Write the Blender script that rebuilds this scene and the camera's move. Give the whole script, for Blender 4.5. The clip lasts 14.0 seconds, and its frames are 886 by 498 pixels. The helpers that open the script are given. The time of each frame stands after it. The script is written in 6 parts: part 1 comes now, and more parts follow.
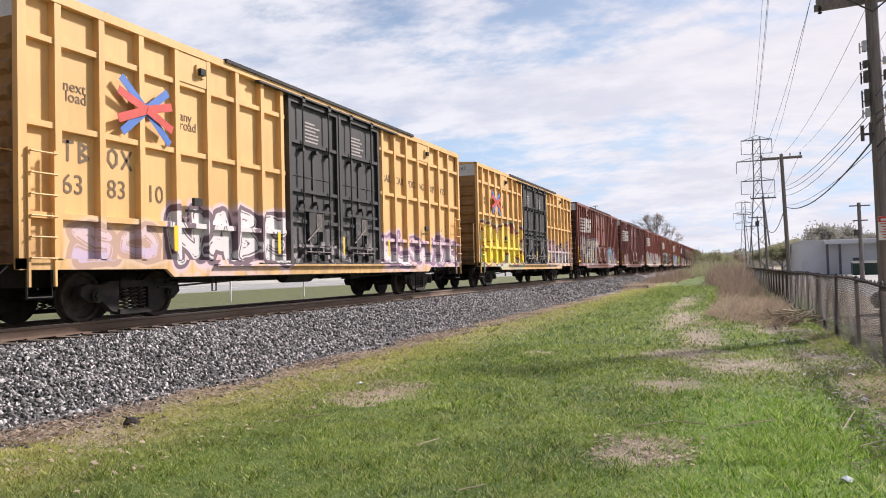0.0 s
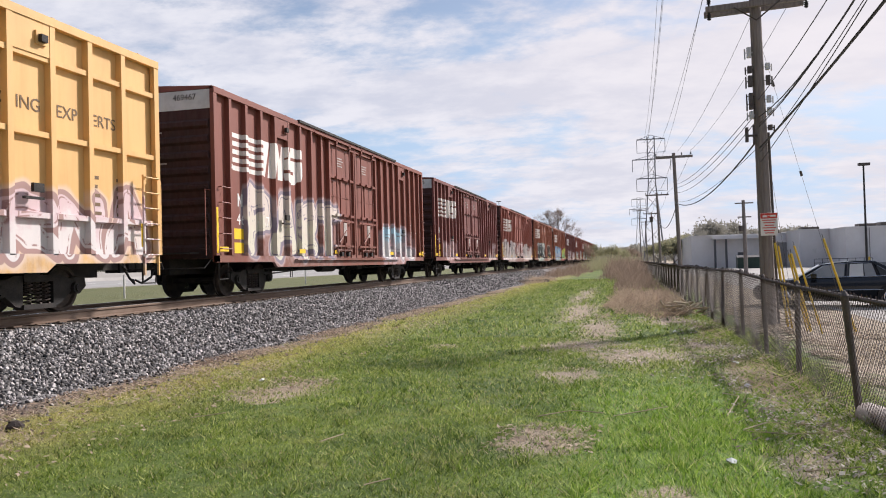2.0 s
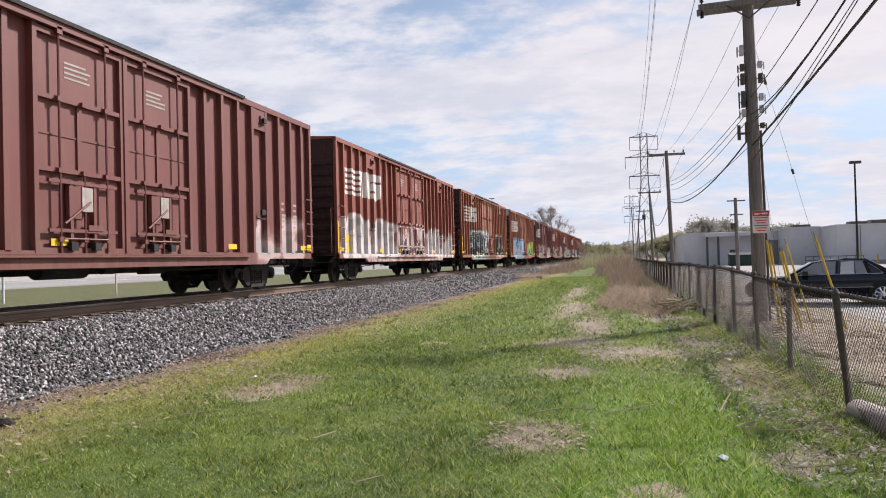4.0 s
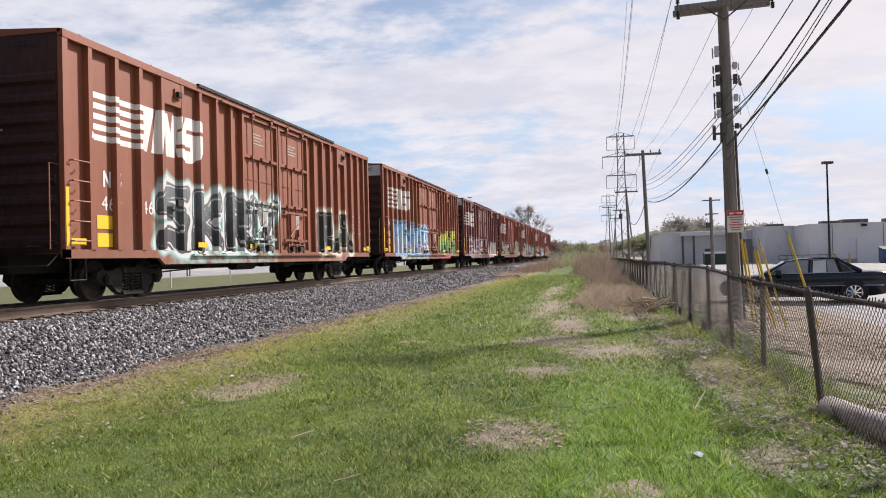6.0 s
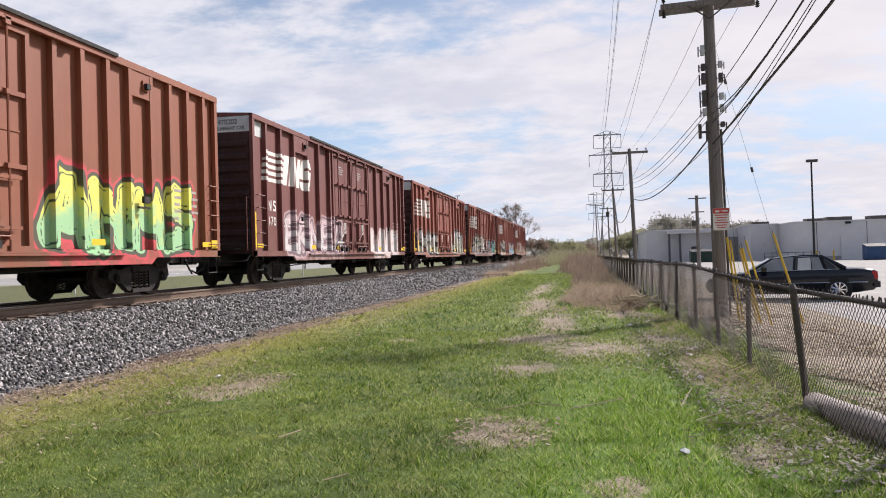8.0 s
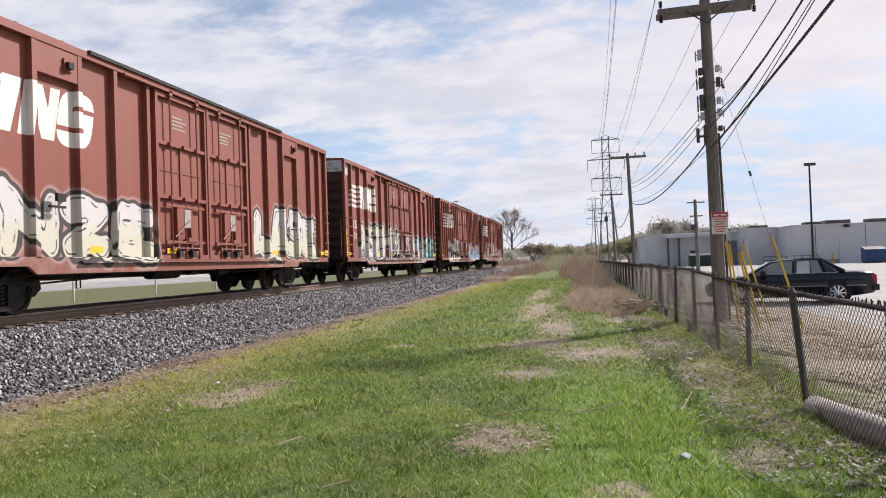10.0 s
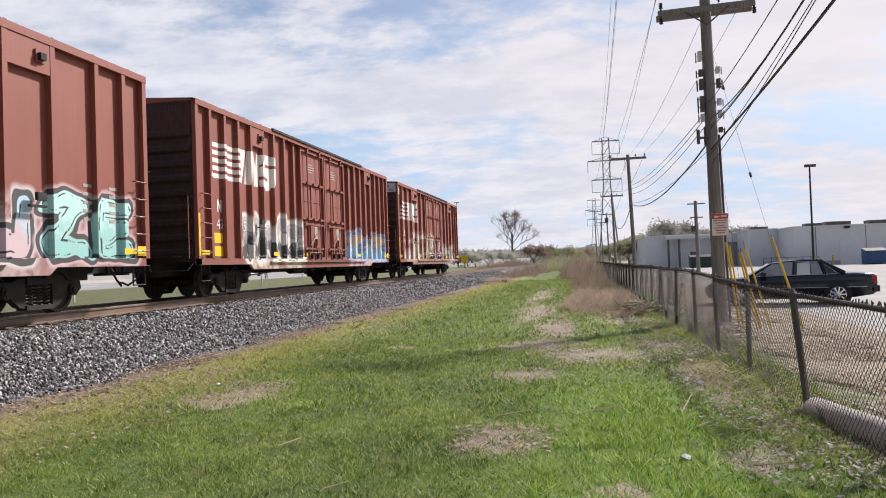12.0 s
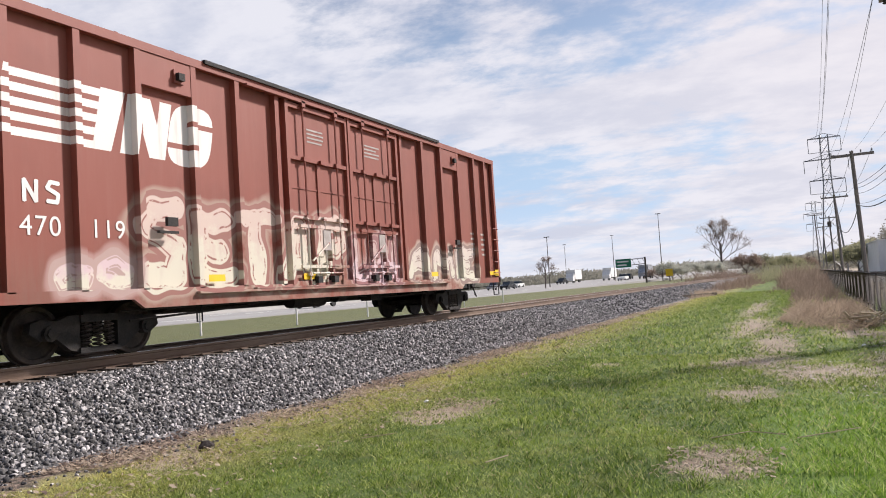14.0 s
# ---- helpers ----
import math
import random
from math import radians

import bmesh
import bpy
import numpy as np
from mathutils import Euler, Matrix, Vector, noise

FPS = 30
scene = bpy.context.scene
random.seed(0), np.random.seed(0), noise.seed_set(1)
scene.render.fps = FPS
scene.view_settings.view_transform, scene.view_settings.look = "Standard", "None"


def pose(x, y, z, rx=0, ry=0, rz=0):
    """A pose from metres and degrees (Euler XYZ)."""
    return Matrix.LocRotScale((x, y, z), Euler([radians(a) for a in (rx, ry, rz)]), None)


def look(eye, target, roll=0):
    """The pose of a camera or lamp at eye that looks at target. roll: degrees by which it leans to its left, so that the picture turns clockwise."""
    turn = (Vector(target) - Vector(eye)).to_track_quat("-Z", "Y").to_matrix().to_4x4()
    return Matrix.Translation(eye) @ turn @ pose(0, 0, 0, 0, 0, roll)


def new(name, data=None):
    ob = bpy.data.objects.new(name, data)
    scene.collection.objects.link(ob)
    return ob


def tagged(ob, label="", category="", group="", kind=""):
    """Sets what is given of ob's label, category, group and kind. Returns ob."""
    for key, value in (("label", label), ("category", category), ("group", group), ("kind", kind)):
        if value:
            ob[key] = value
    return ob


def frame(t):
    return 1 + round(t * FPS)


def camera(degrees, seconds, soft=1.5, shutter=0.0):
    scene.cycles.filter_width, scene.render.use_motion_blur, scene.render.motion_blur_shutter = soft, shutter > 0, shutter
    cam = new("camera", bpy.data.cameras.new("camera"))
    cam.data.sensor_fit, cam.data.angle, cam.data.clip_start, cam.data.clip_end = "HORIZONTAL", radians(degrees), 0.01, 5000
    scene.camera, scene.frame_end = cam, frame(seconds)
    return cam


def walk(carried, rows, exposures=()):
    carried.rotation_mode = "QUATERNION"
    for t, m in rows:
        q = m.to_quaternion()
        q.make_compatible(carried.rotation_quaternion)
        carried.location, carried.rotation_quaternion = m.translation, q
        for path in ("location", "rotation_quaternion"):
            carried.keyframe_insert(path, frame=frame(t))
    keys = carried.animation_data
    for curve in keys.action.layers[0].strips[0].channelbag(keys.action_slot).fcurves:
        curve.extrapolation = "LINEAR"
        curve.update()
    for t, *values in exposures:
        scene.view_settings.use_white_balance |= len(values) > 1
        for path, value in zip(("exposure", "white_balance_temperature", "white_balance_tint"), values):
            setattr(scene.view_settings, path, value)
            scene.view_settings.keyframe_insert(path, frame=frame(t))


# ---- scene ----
cam = camera(60.35, 14.0, soft=1.0)
EYE = 1.6
TURNS = ((0.0, 20.84, 1.73, 1.44), (0.2, 18.0, 1.25, 1.37), (0.5, 15.49, 0.86, 1.32), (1.0, 13.8, 0.85, 1.4), (1.5, 13.54, 1.05, 1.51),
         (2.0, 13.71, 1.12, 1.54), (2.5, 13.85, 1.12, 1.56), (3.0, 13.8, 1.03, 1.55), (5.5, 11.84, 0.76, 1.41), (6.0, 11.53, 0.75, 1.43),
         (6.5, 11.23, 0.71, 1.47), (7.0, 10.97, 0.65, 1.5), (7.5, 10.75, 0.6, 1.56), (8.0, 10.6, 0.62, 1.62), (10.5, 10.54, 1.09, 2.0),
         (11.0, 10.54, 1.1, 2.02), (11.5, 10.54, 1.1, 2.02), (12.0, 10.55, 1.13, 1.94), (12.5, 10.92, 1.25, 2.02), (13.0, 12.42, 1.5, 2.21),
         (13.5, 15.23, 1.92, 2.64), (13.7, 17.95, 2.27, 3.0), (14.0, 25.5, 3.16, 3.69))
walk(cam, [(t, pose(0, 0, EYE, 90 + p, r, y)) for t, y, p, r in TURNS], exposures=((0.0, 0.46, 6500, 15), (0.9, 0.37, 6500, 15), (14.0, 0.37, 6500, 15)))

# ---- light ----
SUN_AZ, SUN_EL = 40.0, 37.0          # degrees right of the track's direction, and above the ground


def nd(nt, kind, props=None, **ins):
    n = nt.nodes.new(kind)
    for k, v in (props or {}).items():
        setattr(n, k, v)
    for k, v in ins.items():
        key = int(k[1:]) if k[0] == "i" and k[1:].isdigit() else k.replace("_", " ")
        if isinstance(v, bpy.types.NodeSocket):
            nt.links.new(v, n.inputs[key])
        else:
            n.inputs[key].default_value = v
    return n


def mth(nt, op, a, b=0.0, c=0.0):
    return nd(nt, "ShaderNodeMath", {"operation": op}, i0=a, i1=b, i2=c).outputs[0]


def mixc(nt, f, a, b, blend="MIX"):
    n = nd(nt, "ShaderNodeMix", {"data_type": "RGBA", "blend_type": blend}, i0=f, i6=a, i7=b)
    return n.outputs[2]


def smooth(nt, x, lo, hi):
    return nd(nt, "ShaderNodeMapRange", {"interpolation_type": "SMOOTHSTEP"}, i0=x, i1=lo, i2=hi).outputs[0]


def noise_of(nt, vec, scale, detail=4.0, rough=0.55):
    return nd(nt, "ShaderNodeTexNoise", Vector=vec, Scale=scale, Detail=detail, Roughness=rough).outputs[0]


def rgb(*c):
    return (*c, 1.0)


world = bpy.data.worlds.new("world")
scene.world = world
world.use_nodes = True
wt = world.node_tree
bg = wt.nodes["Background"]
sky = nd(wt, "ShaderNodeTexSky", {"sky_type": "NISHITA", "sun_disc": False, "sun_elevation": radians(SUN_EL), "sun_rotation": radians(SUN_AZ), "air_density": 1.0, "dust_density": 1.6})
way = nd(wt, "ShaderNodeTexCoord").outputs["Generated"]
sep = nd(wt, "ShaderNodeSeparateXYZ", Vector=way)
up = mth(wt, "MAXIMUM", sep.outputs[2], 0.0)
lift = mth(wt, "ADD", up, 0.20)
flat = nd(wt, "ShaderNodeCombineXYZ", X=mth(wt, "DIVIDE", sep.outputs[0], lift), Y=mth(wt, "DIVIDE", sep.outputs[1], lift), Z=0.0).outputs[0]
flat2 = nd(wt, "ShaderNodeMapping", Vector=flat, Location=(3.1, 1.7, 0), Rotation=(0, 0, radians(-20)), Scale=(0.85, 1.15, 1)).outputs[0]
thick = noise_of(wt, flat2, 1.3, 7.0, 0.55)
fine = noise_of(wt, flat2, 6.5, 7.0, 0.62)
cover = smooth(wt, mth(wt, "ADD", mth(wt, "MULTIPLY", thick, 0.7), mth(wt, "MULTIPLY", fine, 0.3)), 0.40, 0.54)
shade = smooth(wt, mth(wt, "ADD", mth(wt, "MULTIPLY", noise_of(wt, flat2, 2.0, 6.0, 0.6), 0.62), mth(wt, "MULTIPLY", fine, 0.38)), 0.40, 0.60)
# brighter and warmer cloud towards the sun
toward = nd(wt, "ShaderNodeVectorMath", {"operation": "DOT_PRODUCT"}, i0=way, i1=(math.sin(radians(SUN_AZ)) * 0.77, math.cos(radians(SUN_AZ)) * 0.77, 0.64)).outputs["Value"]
glow = smooth(wt, toward, 0.35, 1.0)
cloud = mixc(wt, shade, rgb(0.64, 0.69, 0.80), rgb(0.88, 0.90, 0.95))
cloud = mixc(wt, mth(wt, "MULTIPLY", glow, 0.8), cloud, rgb(0.95, 0.89, 0.89))
clear = mixc(wt, 1.0, sky.outputs[0], rgb(0.12, 0.12, 0.12), "MULTIPLY")
clear = mixc(wt, smooth(wt, up, 0.42, 0.0), clear, rgb(0.52, 0.73, 0.98))
clear = mixc(wt, smooth(wt, up, 0.12, 0.0), clear, rgb(0.80, 0.87, 0.95))
both = mixc(wt, mth(wt, "MULTIPLY", cover, 0.93), clear, cloud)
# sky away from the sun, out of view, dimmed to deepen shaded sides
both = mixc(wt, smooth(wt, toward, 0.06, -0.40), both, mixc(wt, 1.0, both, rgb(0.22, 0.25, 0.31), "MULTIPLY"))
# clear, darker blue overhead, above the view, to cut the fill light
both = mixc(wt, smooth(wt, up, 0.48, 0.82), both, rgb(0.22, 0.30, 0.46))
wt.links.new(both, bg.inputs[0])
bg.inputs[1].default_value = 0.74

sun = new("sun", bpy.data.lights.new("sun", "SUN"))
sun.data.energy, sun.data.angle, sun.data.color = 5.0, radians(4.5), (1.0, 0.95, 0.895)
sun_way = Vector((math.sin(radians(SUN_AZ)) * math.cos(radians(SUN_EL)), math.cos(radians(SUN_AZ)) * math.cos(radians(SUN_EL)), math.sin(radians(SUN_EL))))
sun.matrix_world = look(sun_way * 100, (0, 0, 0))


# ---- mesh building ----
class MB:
    """Collects boxes, bars and tubes for one mesh."""

    def __init__(self):
        self.v, self.f = [], []

    def add(self, vs, fs):
        n = len(self.v)
        self.v += [tuple(p) for p in vs]
        self.f += [tuple(n + i for i in q) for q in fs]
        return self

    def box(self, x0, x1, y0, y1, z0, z1):
        return self.add([(x, y, z) for z in (z0, z1) for y in (y0, y1) for x in (x0, x1)],
                        [(0, 2, 3, 1), (4, 5, 7, 6), (0, 1, 5, 4), (2, 6, 7, 3), (0, 4, 6, 2), (1, 3, 7, 5)])

    def obox(self, m, sx, sy, sz):
        vs = [m @ Vector((x * sx / 2, y * sy / 2, z * sz / 2)) for z in (-1, 1) for y in (-1, 1) for x in (-1, 1)]
        return self.add(vs, [(0, 2, 3, 1), (4, 5, 7, 6), (0, 1, 5, 4), (2, 6, 7, 3), (0, 4, 6, 2), (1, 3, 7, 5)])

    def rod(self, p0, p1, r0, r1=None, n=8, cap=True):
        p0, p1 = Vector(p0), Vector(p1)
        r1 = r0 if r1 is None else r1
        q = (p1 - p0).to_track_quat("Z", "Y").to_matrix()
        ring = [Vector((math.cos(2 * math.pi * k / n), math.sin(2 * math.pi * k / n), 0)) for k in range(n)]
        vs = [p0 + q @ (r * r0) for r in ring] + [p1 + q @ (r * r1) for r in ring]
        fs = [(k, (k + 1) % n, n + (k + 1) % n, n + k) for k in range(n)]
        if cap:
            fs += [tuple(range(n - 1, -1, -1)), tuple(range(n, 2 * n))]
        return self.add(vs, fs)

    def line(self, pts, r, n=5):
        """One connected tube through the points."""
        pts = [Vector(p) for p in pts]
        vs, fs, m = [], [], len(pts)
        for k, p in enumerate(pts):
            d = (pts[min(k + 1, m - 1)] - pts[max(k - 1, 0)]).normalized()
            u = d.cross(Vector((0.13, 0.21, 0.97)) if abs(d.z) < 0.9 else Vector((1, 0.1, 0))).normalized()
            w = d.cross(u)
            vs += [p + (u * math.cos(2 * math.pi * j / n) + w * math.sin(2 * math.pi * j / n)) * r for j in range(n)]
        for k in range(m - 1):
            fs += [(k * n + j, k * n + (j + 1) % n, (k + 1) * n + (j + 1) % n, (k + 1) * n + j) for j in range(n)]
        fs += [tuple(range(n - 1, -1, -1)), tuple(range((m - 1) * n, m * n))]
        return self.add(vs, fs)

    def prism(self, outline, lo, hi, axis="x"):
        """Outline in the two other axes, carried along axis from lo to hi."""
        def at(a, b, c):
            return {"x": (c, a, b), "y": (a, c, b), "z": (a, b, c)}[axis]
        n = len(outline)
        vs = [at(a, b, lo) for a, b in outline] + [at(a, b, hi) for a, b in outline]
        return self.add(vs, [(k, (k + 1) % n, n + (k + 1) % n, n + k) for k in range(n)] + [tuple(range(n - 1, -1, -1)), tuple(range(n, 2 * n))])

    def mesh(self, name, mat=None, soft=False):
        me = bpy.data.meshes.new(name)
        me.from_pydata(self.v, [], self.f)
        bm = bmesh.new()
        bm.from_mesh(me)
        bmesh.ops.recalc_face_normals(bm, faces=bm.faces)
        bm.to_mesh(me)
        bm.free()
        if soft:
            me.polygons.foreach_set("use_smooth", [True] * len(me.polygons))
        if mat:
            me.materials.append(mat)
        return me


def big_mesh(name, verts, faces, mat, soft=False):
    """A mesh from arrays: verts n x 3, faces m x k."""
    me = bpy.data.meshes.new(name)
    k = faces.shape[1]
    me.vertices.add(len(verts))
    me.vertices.foreach_set("co", np.ascontiguousarray(verts, dtype=np.float32).ravel())
    me.loops.add(faces.size)
    me.loops.foreach_set("vertex_index", np.ascontiguousarray(faces, dtype=np.int32).ravel())
    me.polygons.add(len(faces))
    me.polygons.foreach_set("loop_start", np.arange(0, faces.size, k, dtype=np.int32))
    if soft:
        me.polygons.foreach_set("use_smooth", np.ones(len(faces), dtype=bool))
    me.update(calc_edges=True)
    me.materials.append(mat)
    return me


def part(name, mb, mat, parent, label="", soft=False):
    ob = new(name, mb.mesh(name, mat, soft) if isinstance(mb, MB) else mb)
    ob.parent = parent
    return tagged(ob, label)


def thing(name, mb, mat, label, category, group="", kind="", soft=False, m=None):
    ob = new(name, mb.mesh(name, mat, soft) if isinstance(mb, MB) else mb)
    if m is not None:
        ob.matrix_basis = m
    return tagged(ob, label, category, group, kind)


# ---- materials ----
def surface(name, base, rough=0.7, metal=0.0, vary=0.25, scale=4.0, bump=0.15, second=None, stretch=(1, 1, 1), spot=0.0, bscale=None):
    m = bpy.data.materials.new(name)
    m.use_nodes = True
    nt = m.node_tree
    b = nt.nodes["Principled BSDF"]
    co = nd(nt, "ShaderNodeMapping", Vector=nd(nt, "ShaderNodeTexCoord").outputs["Object"], Scale=stretch).outputs[0]
    n1 = noise_of(nt, co, scale, 6.0, 0.6)
    n2 = noise_of(nt, co, scale * 9.0, 4.0, 0.6)
    second = second or tuple(c * (1 - vary) for c in base)
    col = mixc(nt, smooth(nt, n1, 0.35, 0.68), rgb(*base), rgb(*second))
    col = mixc(nt, mth(nt, "MULTIPLY", n2, vary), col, rgb(*(c * 0.55 for c in base)))
    rnd = nd(nt, "ShaderNodeObjectInfo").outputs["Random"]
    col = mixc(nt, mth(nt, "MULTIPLY", rnd, spot), col, rgb(*(c * 0.5 for c in base)))
    nt.links.new(col, b.inputs["Base Color"])
    b.inputs["Metallic"].default_value = metal
    nt.links.new(nd(nt, "ShaderNodeMapRange", i0=n2, i1=0.3, i2=0.7, i3=max(0.05, rough - 0.12), i4=min(1, rough + 0.12)).outputs[0], b.inputs["Roughness"])
    if bump:
        h = noise_of(nt, co, bscale or scale * 12.0, 5.0, 0.6)
        nt.links.new(nd(nt, "ShaderNodeBump", Strength=bump, Distance=0.02, Height=h).outputs[0], b.inputs["Normal"])
    return m


STEEL_DARK = surface("black_running_gear", (0.010, 0.009, 0.009), 0.8, 0.0, 0.5, 5.0, 0.3, (0.030, 0.023, 0.019))
WHEEL = surface("wheel_steel", (0.024, 0.018, 0.015), 0.75, 0.0, 0.4, 6.0, 0.1, (0.07, 0.05, 0.04))
RAIL_RUST = surface("rail_rust", (0.16, 0.105, 0.075), 0.7, 0.2, 0.35, 3.0, 0.2, (0.22, 0.16, 0.12), (1, 0.2, 1))
RAIL_TOP = surface("rail_shine", (0.55, 0.52, 0.5), 0.25, 0.9, 0.2, 3.0, 0.0)
TIE = surface("tie_wood", (0.10, 0.075, 0.058), 0.9, 0.0, 0.4, 5.0, 0.5, (0.17, 0.135, 0.11), (6, 1, 6), 0.5)
GALV = surface("weathered_steel", (0.14, 0.125, 0.115), 0.65, 0.5, 0.4, 6.0, 0.2, (0.09, 0.07, 0.06))
RUSTY = surface("rusty_fence_wire", (0.065, 0.047, 0.043), 0.75, 0.1, 0.4, 8.0, 0.1, (0.10, 0.08, 0.073))
POLE = surface("pole_wood", (0.27, 0.24, 0.22), 0.9, 0.0, 0.35, 3.0, 0.5, (0.17, 0.145, 0.13), (8, 8, 0.5))
WIRE = surface("black_cable", (0.02, 0.02, 0.022), 0.6, 0.0, 0.2)
YELLOW_PLASTIC = surface("yellow_guard", (0.75, 0.50, 0.05), 0.5, 0.0, 0.15, 3.0, 0.05)
WHITE = surface("white_paint", (0.78, 0.77, 0.74), 0.6, 0.0, 0.15, 3.0, 0.05)
GREYWHITE = surface("pale_grey_paint", (0.62, 0.63, 0.63), 0.6, 0.0, 0.2, 3.0, 0.05)
BLACK = surface("black_paint", (0.02, 0.02, 0.02), 0.5, 0.0, 0.3, 4.0, 0.1, (0.045, 0.042, 0.04))
YELLOW_MARK = surface("yellow_reflector", (0.85, 0.55, 0.02), 0.45, 0.0, 0.1, 3.0, 0.0)
BROWN_LETTER = surface("brown_lettering", (0.16, 0.10, 0.05), 0.7, 0.0, 0.2, 5.0, 0.0)


# ---- train ----
L, PITCH, RAIL_Z, TRACK_X = 18.1, 20.2, 0.933, -10.7


# letter-like stroke shapes in a unit square
GLYPHS = {"A": (((0, 0), (0.4, 1), (0.6, 1), (1, 0)), ((0.25, 0.35), (0.75, 0.35))), "E": (((0.9, 1), (0.1, 0.95), (0.05, 0.05), (1, 0)), ((0.1, 0.5), (0.7, 0.5))),
          "G": (((0.95, 0.8), (0.5, 1), (0.05, 0.6), (0.2, 0.05), (0.9, 0.05), (0.95, 0.45), (0.6, 0.45)),), "H": (((0.05, 1), (0.05, 0)), ((0.95, 1), (0.95, 0)), ((0.05, 0.5), (0.95, 0.5))),
          "K": (((0.1, 1), (0.05, 0)), ((0.95, 1), (0.15, 0.5), (1, 0))), "L": (((0.15, 1), (0.1, 0.05), (0.9, 0)),), "M": (((0, 0), (0.15, 1), (0.5, 0.35), (0.85, 1), (1, 0)),),
          "N": (((0.05, 0), (0.05, 1), (0.9, 0), (0.95, 1)),), "O": (((0.5, 0), (0.05, 0.35), (0.1, 0.8), (0.5, 1), (0.95, 0.75), (0.9, 0.25), (0.5, 0)),),
          "P": (((0.1, 0), (0.1, 1), (0.9, 0.95), (0.95, 0.55), (0.15, 0.45)),), "R": (((0.1, 0), (0.1, 1), (0.85, 0.95), (0.9, 0.6), (0.2, 0.45), (1, 0)),),
          "S": (((0.95, 0.95), (0.3, 1), (0.05, 0.7), (0.9, 0.4), (0.8, 0.02), (0.05, 0.05)),), "T": (((0, 0.95), (1, 1)), ((0.5, 1), (0.5, 0))), "U": (((0.05, 1), (0.05, 0.1), (0.9, 0.05), (0.95, 1)),),
          "V": (((0, 1), (0.45, 0), (1, 1)),), "W": (((0, 1), (0.2, 0), (0.5, 0.7), (0.75, 0), (1, 1)),), "Z": (((0.05, 0.95), (0.95, 1), (0.05, 0.05), (1, 0)),),
          "B": (((0.1, 0), (0.1, 1), (0.8, 0.85), (0.2, 0.52), (0.95, 0.25), (0.1, 0)),), "X": (((0, 0), (1, 1)), ((0, 1), (1, 0)))}


